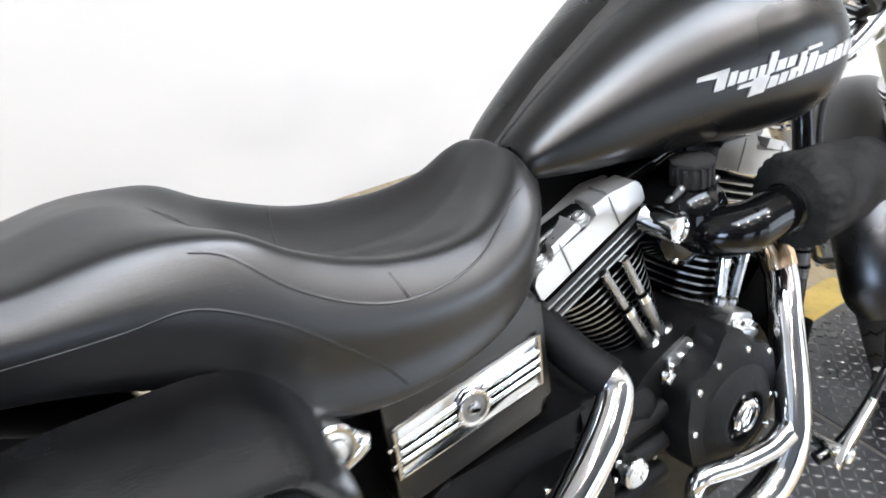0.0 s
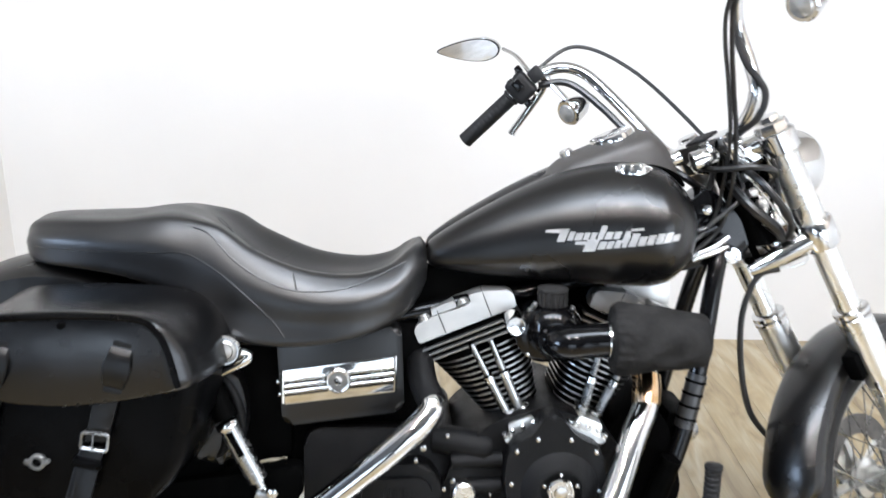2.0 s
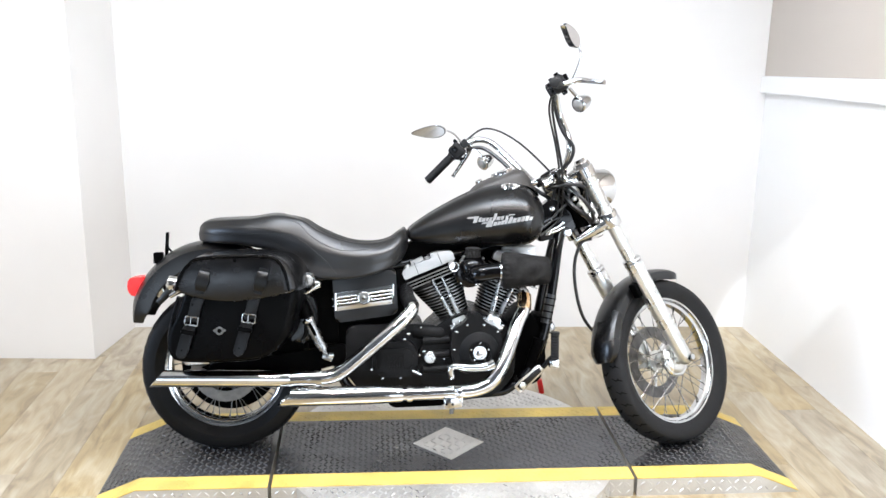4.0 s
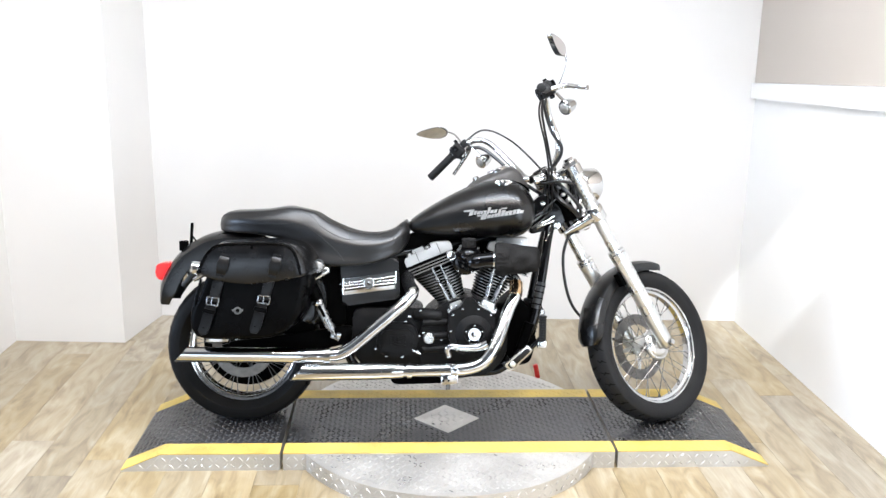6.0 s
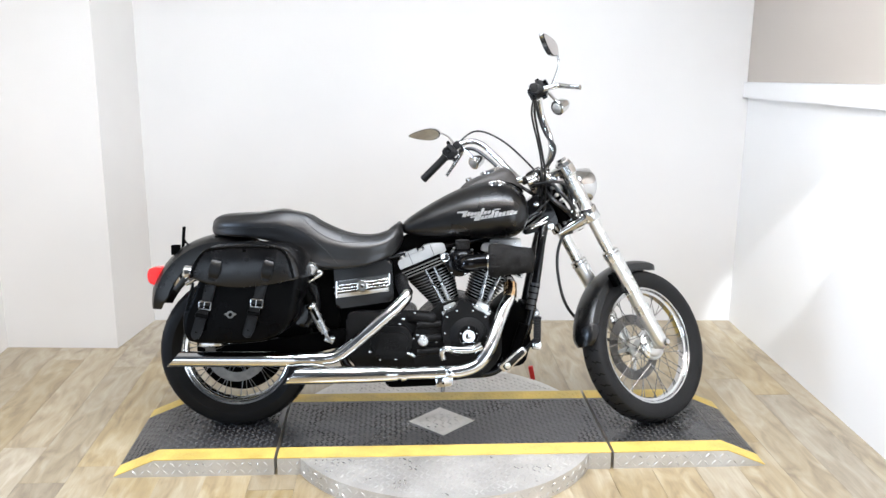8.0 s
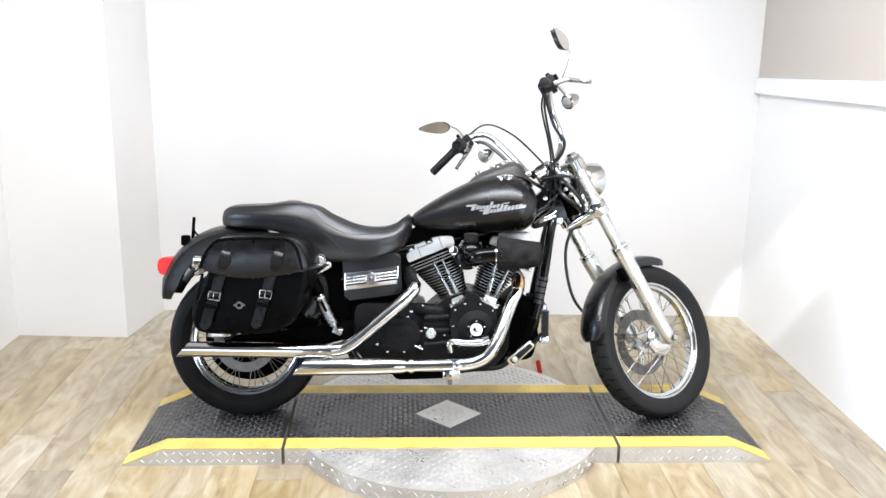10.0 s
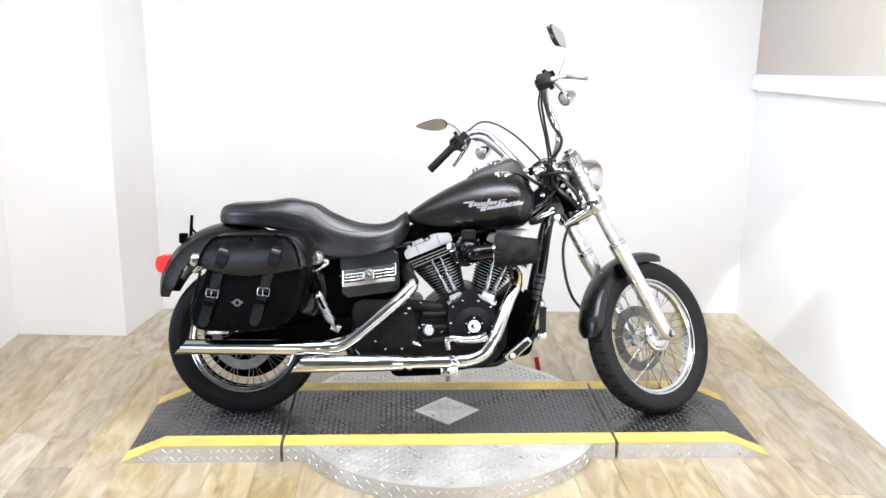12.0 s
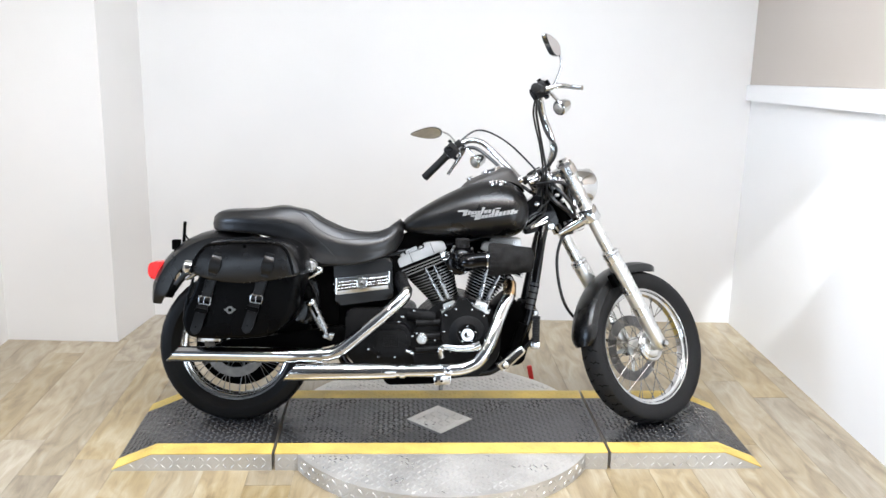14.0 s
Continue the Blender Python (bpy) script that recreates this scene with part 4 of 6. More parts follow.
def console_station(x, zt, w, drop):
    return (x, [(0, zt), (-0.5 * w, zt - 0.004), (-0.88 * w, zt - 0.016), (-w, zt - 0.03 - drop * 0.2), (-1.02 * w, zt - 0.03 - drop), (0, zt - 0.035 - drop)])


con_bm = body([console_station(-0.162, 0.848, 0.028, 0.0), console_station(-0.08, 0.907, 0.040, 0.005), console_station(0.02, 0.964, 0.052, 0.01), console_station(0.072, 0.991, 0.058, 0.015), console_station(0.086, 1.010, 0.063, 0.022), console_station(0.115, 1.033, 0.069, 0.032), console_station(0.18, 1.062, 0.080, 0.06),
               console_station(0.25, 1.086, 0.084, 0.09), console_station(0.285, 1.082, 0.078, 0.10), console_station(0.315, 1.048, 0.066, 0.10), console_station(0.335, 1.011, 0.052, 0.08)], 50, 9)
con = bp("console", con_bm, CONSOLE, bike, "black leather-covered tank console", sharp=55)
bp("console_edge", tube([(-0.162, -0.03, 0.847), (-0.08, -0.048, 0.903), (0.02, -0.064, 0.958), (0.10, -0.078, 0.998), (0.18, -0.088, 1.017), (0.26, -0.090, 1.022), (0.31, -0.084, 1.008), (0.335, -0.07, 0.985)], 0.0052, 8, 40), SIPE, con, "black rubber edging")
gauge = bp("speedometer", lathe([(0.044, -0.012), (0.046, 0.0), (0.044, 0.008), (0.038, 0.010)], 36, Matrix.Translation((0.205, 0, 1.070)) @ pose(0, 0, 0, 0, -22, 0)), CHROME, con, "round speedometer with chrome bezel")
bp("dial", lathe([(0.039, 0.006), (0.02, 0.0075), (0.002, 0.0075)], 32, Matrix.Translation((0.205, 0, 1.070)) @ pose(0, 0, 0, 0, -22, 0)), GLOSS, gauge)
bp("switch_knob", lathe([(0.014, -0.006), (0.014, 0.006), (0.010, 0.009), (0.003, 0.009)], 16, Matrix.Translation((0.115, 0, 1.036)) @ pose(0, 0, 0, 0, -26, 0)), CHROME, con)
for s in (-1, 1):
    capm = Matrix.Translation((0.221, s * 0.108, 1.016)) @ pose(0, 0, 0, -s * -14, 0, 0)
    prof = [(0.034, -0.012), (0.036, -0.004), (0.036, 0.006), (0.031, 0.011), (0.012, 0.013), (0.003, 0.013)]
    fc = bp("filler_cap", lathe(prof, 28, capm), CHROME, tank, "chrome filler cap with knurled edge")
    for k in range(14):
        a = 2 * math.pi * k / 14
        ob = new("knurl", bolt_mesh)
        ob.parent = fc
        ob.matrix_basis = capm @ Matrix.Translation((0.036 * math.cos(a), 0.036 * math.sin(a), 0)) @ Matrix.Diagonal((0.6, 0.6, 1.3, 1))


def seat_station(x, zc, zr, yr, w, zb, yb):
    """x; height in the middle, at the ridge (yr), half-width, bottom height and half-width there."""
    return (x, [(0, zc), (-0.5 * yr, 0.6 * zc + 0.4 * zr), (-yr, zr), (-0.5 * yr - 0.5 * w, zr - 0.012), (-w, 0.62 * zr + 0.38 * zb), (-w + 0.002, 0.3 * zr + 0.7 * zb), (-yb, zb), (-0.6 * yb, zb + 0.006), (0, zb + 0.010)])


seat_bm = body([seat_station(-0.966, 0.842, 0.840, 0.020, 0.030, 0.826, 0.02), seat_station(-0.958, 0.868, 0.864, 0.035, 0.052, 0.812, 0.045), seat_station(-0.935, 0.887, 0.882, 0.060, 0.084, 0.807, 0.075), seat_station(-0.895, 0.896, 0.890, 0.080, 0.110, 0.805, 0.10), seat_station(-0.83, 0.900, 0.895, 0.098, 0.130, 0.803, 0.118),
                seat_station(-0.75, 0.904, 0.900, 0.108, 0.144, 0.795, 0.132), seat_station(-0.67, 0.916, 0.912, 0.108, 0.153, 0.775, 0.142), seat_station(-0.612, 0.905, 0.909, 0.110, 0.158, 0.741, 0.148), seat_station(-0.555, 0.864, 0.894, 0.118, 0.168, 0.701, 0.166), seat_station(-0.50, 0.818, 0.858, 0.124, 0.175, 0.683, 0.175),
                seat_station(-0.43, 0.787, 0.828, 0.128, 0.178, 0.679, 0.178), seat_station(-0.36, 0.776, 0.813, 0.126, 0.175, 0.684, 0.172), seat_station(-0.29, 0.783, 0.812, 0.116, 0.164, 0.697, 0.156), seat_station(-0.235, 0.806, 0.826, 0.096, 0.147, 0.714, 0.134), seat_station(-0.200, 0.842, 0.850, 0.076, 0.126, 0.736, 0.110),
                seat_station(-0.178, 0.863, 0.858, 0.058, 0.104, 0.760, 0.086), seat_station(-0.163, 0.848, 0.842, 0.050, 0.085, 0.79, 0.066)], 90, 15)
for v in seat_bm.verts:
    if v.co.y > 0:
        v.co.z -= 0.07 * v.co.y * min(1.0, max(0.0, (v.co.z - 0.74) / 0.05))
        v.co.y *= 0.82 - 0.16 * min(1.0, max(0.0, (v.co.x + 0.33) / 0.12))
# the far roll of the rider's dish runs straighter
for v in seat_bm.verts:
    if v.co.y > 0.03 and v.co.z > 0.74:
        v.co.z += 0.005 * min(1.0, (v.co.y - 0.03) / 0.07) * math.exp(-((v.co.x + 0.47) / 0.07) ** 2)
set_over(seat_bm)
seat_copy = seat_bm.copy()
seat = bp("seat", seat_bm, LEATHER, bike, "black leather two-up seat with stitched seams", sharp=70)


def seam(points, r=0.0016, lift=0.0):
    from mathutils.bvhtree import BVHTree
    tree = BVHTree.FromBMesh(seat_copy)
    pts = []
    for p in spline([(x, 0, z) for x, z in points], 60):
        hit, normal, _, _ = tree.ray_cast(Vector((p.x, -1, p.z)), Vector((0, 1, 0)))
        if hit:
            pts.append(hit)
    return bp("seam", tube(pts, r, 6), LEATHER, seat, "raised stitched seam")


seam([(-0.605, 0.895), (-0.572, 0.882), (-0.525, 0.838), (-0.473, 0.806), (-0.419, 0.788), (-0.363, 0.785), (-0.307, 0.793), (-0.25, 0.813), (-0.205, 0.834)])
seam([(-0.93, 0.838), (-0.837, 0.841), (-0.692, 0.845), (-0.62, 0.848), (-0.557, 0.818), (-0.508, 0.780), (-0.457, 0.732), (-0.43, 0.698)])
seam([(-0.417, 0.815), (-0.412, 0.80), (-0.408, 0.786)])


def crease(points, name="seam"):
    """A fold across the top of the seat."""
    from mathutils.bvhtree import BVHTree
    tree = BVHTree.FromBMesh(seat_copy)
    pts = []
    for p in spline([(x, y, 0) for x, y in points], 40):
        hit, normal, _, _ = tree.ray_cast(Vector((p.x, p.y, 1.2)), Vector((0, 0, -1)))
        if hit:
            pts.append(hit)
    return bp(name, tube(pts, 0.0009, 6), LEATHER, seat)


crease([(-0.588, 0.048), (-0.586, 0.036), (-0.576, 0.020), (-0.552, 0.008)], "pressed_mark")
crease([(-0.586, 0.040), (-0.572, 0.038), (-0.562, 0.028)], "pressed_mark")
crease([(-0.565, 0.030), (-0.556, 0.020), (-0.552, 0.008)], "pressed_mark")
crease([(-0.43, 0.115), (-0.455, 0.05), (-0.468, -0.01), (-0.478, -0.07), (-0.50, -0.115)])

# -- frame, oil tank cover --
for s in (-1, 1):
    bp("frame_tube", tube([(0.44, s * 0.025, 0.86), (0.418, s * 0.055, 0.78), (0.392, s * 0.085, 0.62), (0.355, s * 0.10, 0.44), (0.292, s * 0.11, 0.315), (0.225, s * 0.115, 0.248), (0.15, s * 0.115, 0.230), (-0.05, s * 0.115, 0.228), (-0.30, s * 0.115, 0.230), (-0.40, s * 0.115, 0.27), (-0.45, s * 0.105, 0.42)], 0.0185, 14, 70), GLOSS, bike, "gloss black frame tube")
    bp("frame_rail", tube([(0.42, s * 0.03, 0.90), (0.2, s * 0.04, 0.80), (-0.1, s * 0.06, 0.74), (-0.32, s * 0.09, 0.70), (-0.50, s * 0.115, 0.68), (-0.75, s * 0.12, 0.68), (-0.98, s * 0.115, 0.66)], 0.016, 12, 40), GLOSS, bike)
bp("frame_backbone", prism(rounded([(-0.27, 0.66), (-0.10, 0.69), (0.28, 0.738), (0.28, 0.815), (-0.12, 0.822), (-0.27, 0.735)], 0.01), -0.035, 0.035, 0.006), DARK, bike, "black frame backbone under the tank")
bp("neck_gusset", prism(rounded([(0.345, 0.80), (0.50, 0.845), (0.47, 0.92), (0.40, 0.98), (0.33, 0.92)], 0.02), -0.032, 0.032, 0.006), GLOSS, bike, "gloss black frame neck")
bp("neck_lock", lathe([(0.016, -0.03), (0.018, 0.0), (0.016, 0.006), (0.009, 0.007), (0.008, 0.002), (0.002, 0.002)], 20, to_right(0.455, -0.045, 0.842)), CHROME, bike, "round chrome lock barrel")
bp("neck_bolt", lathe([(0.010, -0.03), (0.010, 0.004), (0.004, 0.006)], 12, to_right(0.395, -0.05, 0.935)), CHROME, bike)
reg = bp("tube_sleeve", tube([(0.366, -0.098, 0.495), (0.390, -0.088, 0.605)], 0.0200, 18), SLEEVE, bike, "dark silver sleeve on the down tube")
for k in range(4):
    f = 0.15 + 0.23 * k
    q = Vector((0.366, -0.098, 0.495)).lerp(Vector((0.390, -0.088, 0.605)), f)
    bp("sleeve_ring", tube([q, q + Vector((0.0011, 0.0005, 0.005))], 0.0215, 18), DARK, reg)
regu = bp("voltage_regulator", box(-0.030, 0.030, -0.080, 0.080, -0.075, 0.075, 0.008), DARK, bike, "black finned voltage regulator between the down tubes", m=pose(0.352, 0, 0.440, 0, 13, 0))
for k in range(7):
    bp("regulator_fin", box(0.024, 0.034, -0.070, 0.070, -0.066 + 0.021 * k, -0.062 + 0.021 * k, 0.001), DARK, regu, m=pose(0.352, 0, 0.440, 0, 13, 0))
bp("engine_mount", prism(rounded([(0.195, 0.235), (0.345, 0.262), (0.372, 0.36), (0.335, 0.50), (0.285, 0.56), (0.215, 0.50)], 0.02), -0.095, 0.095, 0.008), DARK, bike, "black front engine mount and frame plate")
bp("inner_guard", box(-0.44, -0.17, -0.09, 0.09, 0.40, 0.71, 0.02), DARK, bike, "black battery tray and inner frame")
cover = bp("side_cover", prism(rounded([(-0.450, 0.690), (-0.212, 0.712), (-0.203, 0.540), (-0.440, 0.508)], 0.02), -0.132, -0.06, 0.014, 3), DENIM, bike, "satin black side cover with chrome band")
band = [(-0.443, 0.622), (-0.222, 0.653), (-0.218, 0.582), (-0.438, 0.554)]
bp("chrome_band", prism(rounded(band, 0.006), -0.1365, -0.08, 0.003), CHROME, cover, "polished chrome band")


def band_z(x, f):
    k = (x + 0.45) / 0.237
    return (0.553 + 0.030 * k) * (1 - f) + (0.625 + 0.034 * k) * f


for f in (0.33, 0.50, 0.67):
    for xs in ((-0.434, -0.40, -0.352), (-0.312, -0.26, -0.226)):
        bp("band_rib", tube([(x, -0.1375, band_z(x, f)) for x in xs], [0.0042, 0.0046, 0.0042], 10, 8), CHROME, cover)
        bp("band_groove", tube([(x, -0.1366, band_z(x, f - 0.085)) for x in xs], 0.0020, 6, 6), DARK, cover)
for x in (-0.4385, -0.2225):
    bp("band_end", tube([(x, -0.1368, band_z(x, 0.04)), (x, -0.1372, band_z(x, 0.5)), (x, -0.1368, band_z(x, 0.96))], 0.0036, 8, 6), CHROME, cover)
em = bp("emblem", lathe([(0.024, -0.006), (0.0255, 0.004), (0.0245, 0.007), (0.0225, 0.0085), (0.0185, 0.008), (0.0175, 0.004), (0.003, 0.003)], 32, to_right(-0.332, -0.137, 0.605)), CHROME, cover, "round chrome emblem")
for k in range(20):
    a = k * math.pi / 10
    bolt(-0.332 + 0.0208 * math.cos(a), -0.1450, 0.605 + 0.0208 * math.sin(a), em, size=0.26, name="emblem_stud")
bp("emblem_ring", torus_wheel([(0.0175, -0.0425), (0.0175, -0.0405), (0.0085, -0.0405), (0.0085, -0.0425)], 32, pose(-0.332, -0.1, 0.605)), DULLSTEEL, em, "dull grey enamel ring")
bp("emblem_centre", lathe([(0.0085, -0.003), (0.0085, 0.003), (0.006, 0.0050), (0.002, 0.0055)], 16, to_right(-0.332, -0.141, 0.605)), SHOCKSTEEL, em)
bp("emblem_mark", box(-0.006, 0.006, -0.0015, 0.0015, -0.0018, 0.0018, 0.0007), DARK, em, m=pose(-0.332, -0.1466, 0.603, 0, 20, 0))
for x, z in ((-0.447, 0.60), (-0.444, 0.575)):
    bolt(x, -0.135, z, cover, size=0.6)

# -- engine --
case = bp("crankcase", prism(rounded([(-0.10, 0.46), (-0.03, 0.52), (0.08, 0.555), (0.19, 0.515), (0.245, 0.44), (0.24, 0.30), (0.17, 0.225), (0.02, 0.205), (-0.10, 0.24), (-0.14, 0.34)], 0.03), -0.14, 0.15, 0.012), WRINKLE, bike, "black engine crankcase")
cam_out = rounded([(-0.002, 0.492), (0.042, 0.512), (0.062, 0.548), (0.080, 0.556), (0.098, 0.548), (0.126, 0.512), (0.178, 0.488), (0.192, 0.41), (0.178, 0.355), (0.140, 0.325), (0.045, 0.318), (0.005, 0.35), (-0.010, 0.42)], 0.018)
camc = bp("cam_cover", prism(cam_out, -0.190, -0.135, 0.012, 3), WRINKLE, bike, "black wrinkle-finish cam cover")
bp("cam_boss", lathe([(0.082, -0.012), (0.080, -0.002), (0.074, 0.004), (0.060, 0.011), (0.048, 0.017), (0.043, 0.0185), (0.040, 0.017), (0.039, 0.006), (0.01, 0.005)], 48, to_right(0.099, -0.188, 0.404)), WRINKLE, camc, "smooth domed boss with a dark ring", sharp=50)
bp("cover_crown", lathe([(0.030, -0.03), (0.029, 0.0), (0.024, 0.006), (0.012, 0.010), (0.002, 0.011)], 28, to_right(0.080, -0.176, 0.522)), WRINKLE, camc)
tim = bp("timer_cover", lathe([(0.027, -0.004), (0.028, 0.004), (0.025, 0.008), (0.020, 0.008), (0.0185, 0.006), (0.014, 0.006), (0.013, 0.008), (0.003, 0.009)], 36, to_right(0.099, -0.203, 0.404)), CHROME, camc, "round chrome timer cover")
for k in range(5):
    a = radians(90 + 72 * k)
    bolt(0.099 + 0.0335 * math.cos(a), -0.197, 0.404 + 0.0335 * math.sin(a), tim, size=0.85)
for x, z in ((0.012, 0.482), (0.052, 0.507), (0.116, 0.506), (0.166, 0.481), (0.004, 0.415), (0.176, 0.40), (0.165, 0.352), (0.03, 0.335)):
    bolt(x, -0.190, z, camc)
bp("gearbox", prism(rounded([(-0.40, 0.50), (-0.10, 0.50), (-0.10, 0.24), (-0.33, 0.235), (-0.40, 0.30)], 0.04), -0.12, 0.14, 0.012), WRINKLE, bike, "black gearbox housing")
gcov = bp("gearbox_cover", prism(rounded([(-0.292, 0.415), (-0.255, 0.440), (-0.160, 0.445), (-0.128, 0.405), (-0.132, 0.335), (-0.180, 0.305), (-0.268, 0.305), (-0.305, 0.34)], 0.02), -0.165, -0.11, 0.010, 3), WRINKLE, bike, "black gearbox side cover")
bp("cover_panel", prism(rounded([(-0.282, 0.402), (-0.262, 0.415), (-0.168, 0.419), (-0.146, 0.395), (-0.150, 0.345), (-0.180, 0.324), (-0.262, 0.324), (-0.288, 0.345)], 0.02), -0.172, -0.16, 0.004), WRINKLE, gcov)
for x, z in ((-0.296, 0.405), (-0.246, 0.442), (-0.180, 0.450), (-0.124, 0.39), (-0.130, 0.328), (-0.195, 0.302), (-0.262, 0.302), (-0.304, 0.335)):
    bolt(x, -0.160, z, gcov, size=0.9)
for k in range(7):
    bp("panel_rib", box(-0.242 + 0.0095 * k, -0.2375 + 0.0095 * k, -0.1735, -0.165, 0.345, 0.395, 0.0012), WRINKLE, gcov)
bp("selector_stub", tube([(-0.150, -0.165, 0.330), (-0.118, -0.175, 0.316)], [0.006, 0.0045], 10), CHROME, gcov)
bp("oil_plug", lathe([(0.021, -0.02), (0.023, 0.0), (0.023, 0.014), (0.019, 0.018), (0.004, 0.018)], 24, to_right(-0.084, -0.150, 0.380)), SATIN, bike, "round chrome oil filler plug")
for x, y, z, k in ((-0.106, -0.145, 0.40, 1.3), (-0.165, -0.14, 0.468, 1.4), (-0.118, -0.14, 0.492, 0.9), (-0.072, -0.14, 0.478, 0.9), (-0.03, -0.145, 0.37, 0.8)):
    bolt(x, y, z, case, size=k)
for z in (0.44, 0.385, 0.33):
    bp("case_rib", tube([(-0.11, -0.142, z), (-0.01, -0.142, z + 0.005)], 0.016, 12), WRINKLE, case)
bp("starter", tube([(-0.14, -0.10, 0.47), (-0.04, -0.13, 0.465), (-0.03, -0.13, 0.465)], [0.03, 0.03, 0.022], 18), WRINKLE, bike)
bp("oil_pan", prism(rounded([(-0.26, 0.23), (0.01, 0.23), (-0.02, 0.178), (-0.23, 0.172)], 0.015), -0.10, 0.10, 0.01), DARK, bike, "black oil pan under the engine")


def fin_stack(base, lean_deg, sizes, y0, y1, bottom, pitch, mats, name, label):
    """Cooling fins: rounded plates along a leaning axis, bright on their rims. sizes: (from, to) along the plate for each fin."""
    th = None
    m = pose(base[0], 0, base[1], 0, lean_deg, 0)
    core = box(-0.045, 0.045, y0 + 0.03, y1 - 0.03, 0, bottom + pitch * len(sizes), 0.02)
    th = bp(name, core, DARK, bike, label, m=m)
    for i, (a, b) in enumerate(sizes):
        out = rounded([(a, y0), (b, y0), (b, y1), (a, y1)], 0.078, 8)
        z = bottom + i * pitch
        bm = bmesh.new()
        lo = [bm.verts.new((x, y, z)) for x, y in out]
        hi = [bm.verts.new((x, y, z + 0.0030)) for x, y in out]
        bm.faces.new(lo[::-1]), bm.faces.new(hi)
        for k in range(len(lo)):
            f = bm.faces.new((lo[k], lo[(k + 1) % len(lo)], hi[(k + 1) % len(lo)], hi[k]))
            f.material_index = 1
        part("fin", bm, mats, th, m=m)
    return th


def stack_sizes(n, a0, a1, b0, b1):
    return [(a0 + (a1 - a0) * i / (n - 1), b0 + (b1 - b0) * i / (n - 1)) for i in range(n)]


V_BACK, V_FRONT = -22.5, 22.5
fin_stack((0.055, 0.470), V_BACK, stack_sizes(13, -0.066, -0.130, 0.040, 0.076), -0.092, 0.095, 0.055, 0.0125, (DARK, FINEDGE), "rear_cylinder", "black finned rear cylinder with bright fin edges")
fin_stack((0.120, 0.470), V_FRONT, stack_sizes(13, -0.042, -0.076, 0.056, 0.105), -0.092, 0.095, 0.055, 0.0125, (DARK, FINEDGE), "front_cylinder", "black finned front cylinder with bright fin edges")


def head(base, lean_deg, flip, name, label):
    """Head fins and the two-step rocker box above a cylinder."""
    m = pose(base[0], 0, base[1], 0, lean_deg, 0) @ pose(0.024 if flip else -0.026, 0, 0.037)
    k = -1 if flip else 1

    def X(a, b):
        return sorted((k * a, k * b))

    hd = bp(name, box(*X(-0.105, 0.090), -0.088, 0.09, 0.186, 0.222, 0.006), DARK, bike, label, m=m)
    for i in range(3):
        z = 0.188 + i * 0.0125
        bp("head_fin", box(*X(-0.112, 0.097), -0.096, 0.098, z, z + 0.0045, 0.002), FINEDGE, hd, m=m)
    front = [(-0.113, 0.231), (0.093, 0.231), (0.096, 0.258), (0.088, 0.269), (0.044, 0.284), (0.013, 0.289), (0.012, 0.270), (-0.017, 0.270), (-0.018, 0.289), (-0.066, 0.289), (-0.070, 0.270), (-0.099, 0.270), (-0.105, 0.268), (-0.113, 0.258)]
    rb = bp("rocker_box", prism(rounded([(k * x, z) for x, z in front][::k], 0.003), -0.094, -0.058, 0.0045, 2), CAST, hd, "silver cast rocker box", m=m)
    up = prism(rounded([(k * x, z) for x, z in ((-0.111, 0.233), (0.091, 0.233), (0.090, 0.262), (0.044, 0.282), (-0.09, 0.284), (-0.111, 0.262))][::k], 0.008), -0.0585, 0.09, 0.006, 2)
    bp("rocker_lid", up, CAST, rb, m=m)
    for x in (-0.056, 0.040):
        bp("lid_groove", tube([(k * x, -0.0942, 0.233), (k * x, -0.0945, 0.262), (k * x, -0.0935, 0.281), (k * x, -0.088, 0.2875), (k * x, -0.062, 0.2870)], 0.0014, 6), DULLSTEEL, rb, m=m)
    for x in (-0.085, -0.0025):
        bp("box_bolt", lathe([(0.0125, 0.0), (0.0125, 0.006), (0.0095, 0.007), (0.0095, 0.011), (0.008, 0.0125), (0.005, 0.0125), (0.0045, 0.010), (0.001, 0.010)], 18, pose(k * x, -0.078, 0.2695)), CAST, rb, m=m)
    return hd


head((0.055, 0.470), V_BACK, False, "rear_head", "silver rear rocker box on black head fins")
head((0.120, 0.470), V_FRONT, True, "front_head", "silver front rocker box on black head fins")
for (x0, z0), (x1, z1) in (((0.019, 0.495), (-0.073, 0.668)), ((0.038, 0.510), (-0.036, 0.676)), ((0.146, 0.500), (0.186, 0.665)), ((0.167, 0.495), (0.246, 0.655))):
    low = Vector((x0, -0.112, z0)), Vector((x1, -0.100, z1))
    mid = low[0].lerp(low[1], 0.58)
    pr = bp("pushrod_tube", tube([low[0], mid, mid.lerp(low[1], 0.10), low[1]], [0.0098, 0.0098, 0.0072, 0.0072], 14), SHOCKSTEEL, bike, "chrome pushrod tube", 8)
    bp("tube_collar", tube([mid.lerp(low[0], 0.04), mid.lerp(low[1], 0.10)], 0.0112, 14), CHROME, pr)
    bp("tube_seal", tube([mid.lerp(low[1], 0.10), mid.lerp(low[1], 0.15)], 0.0085, 14), DARK, pr)
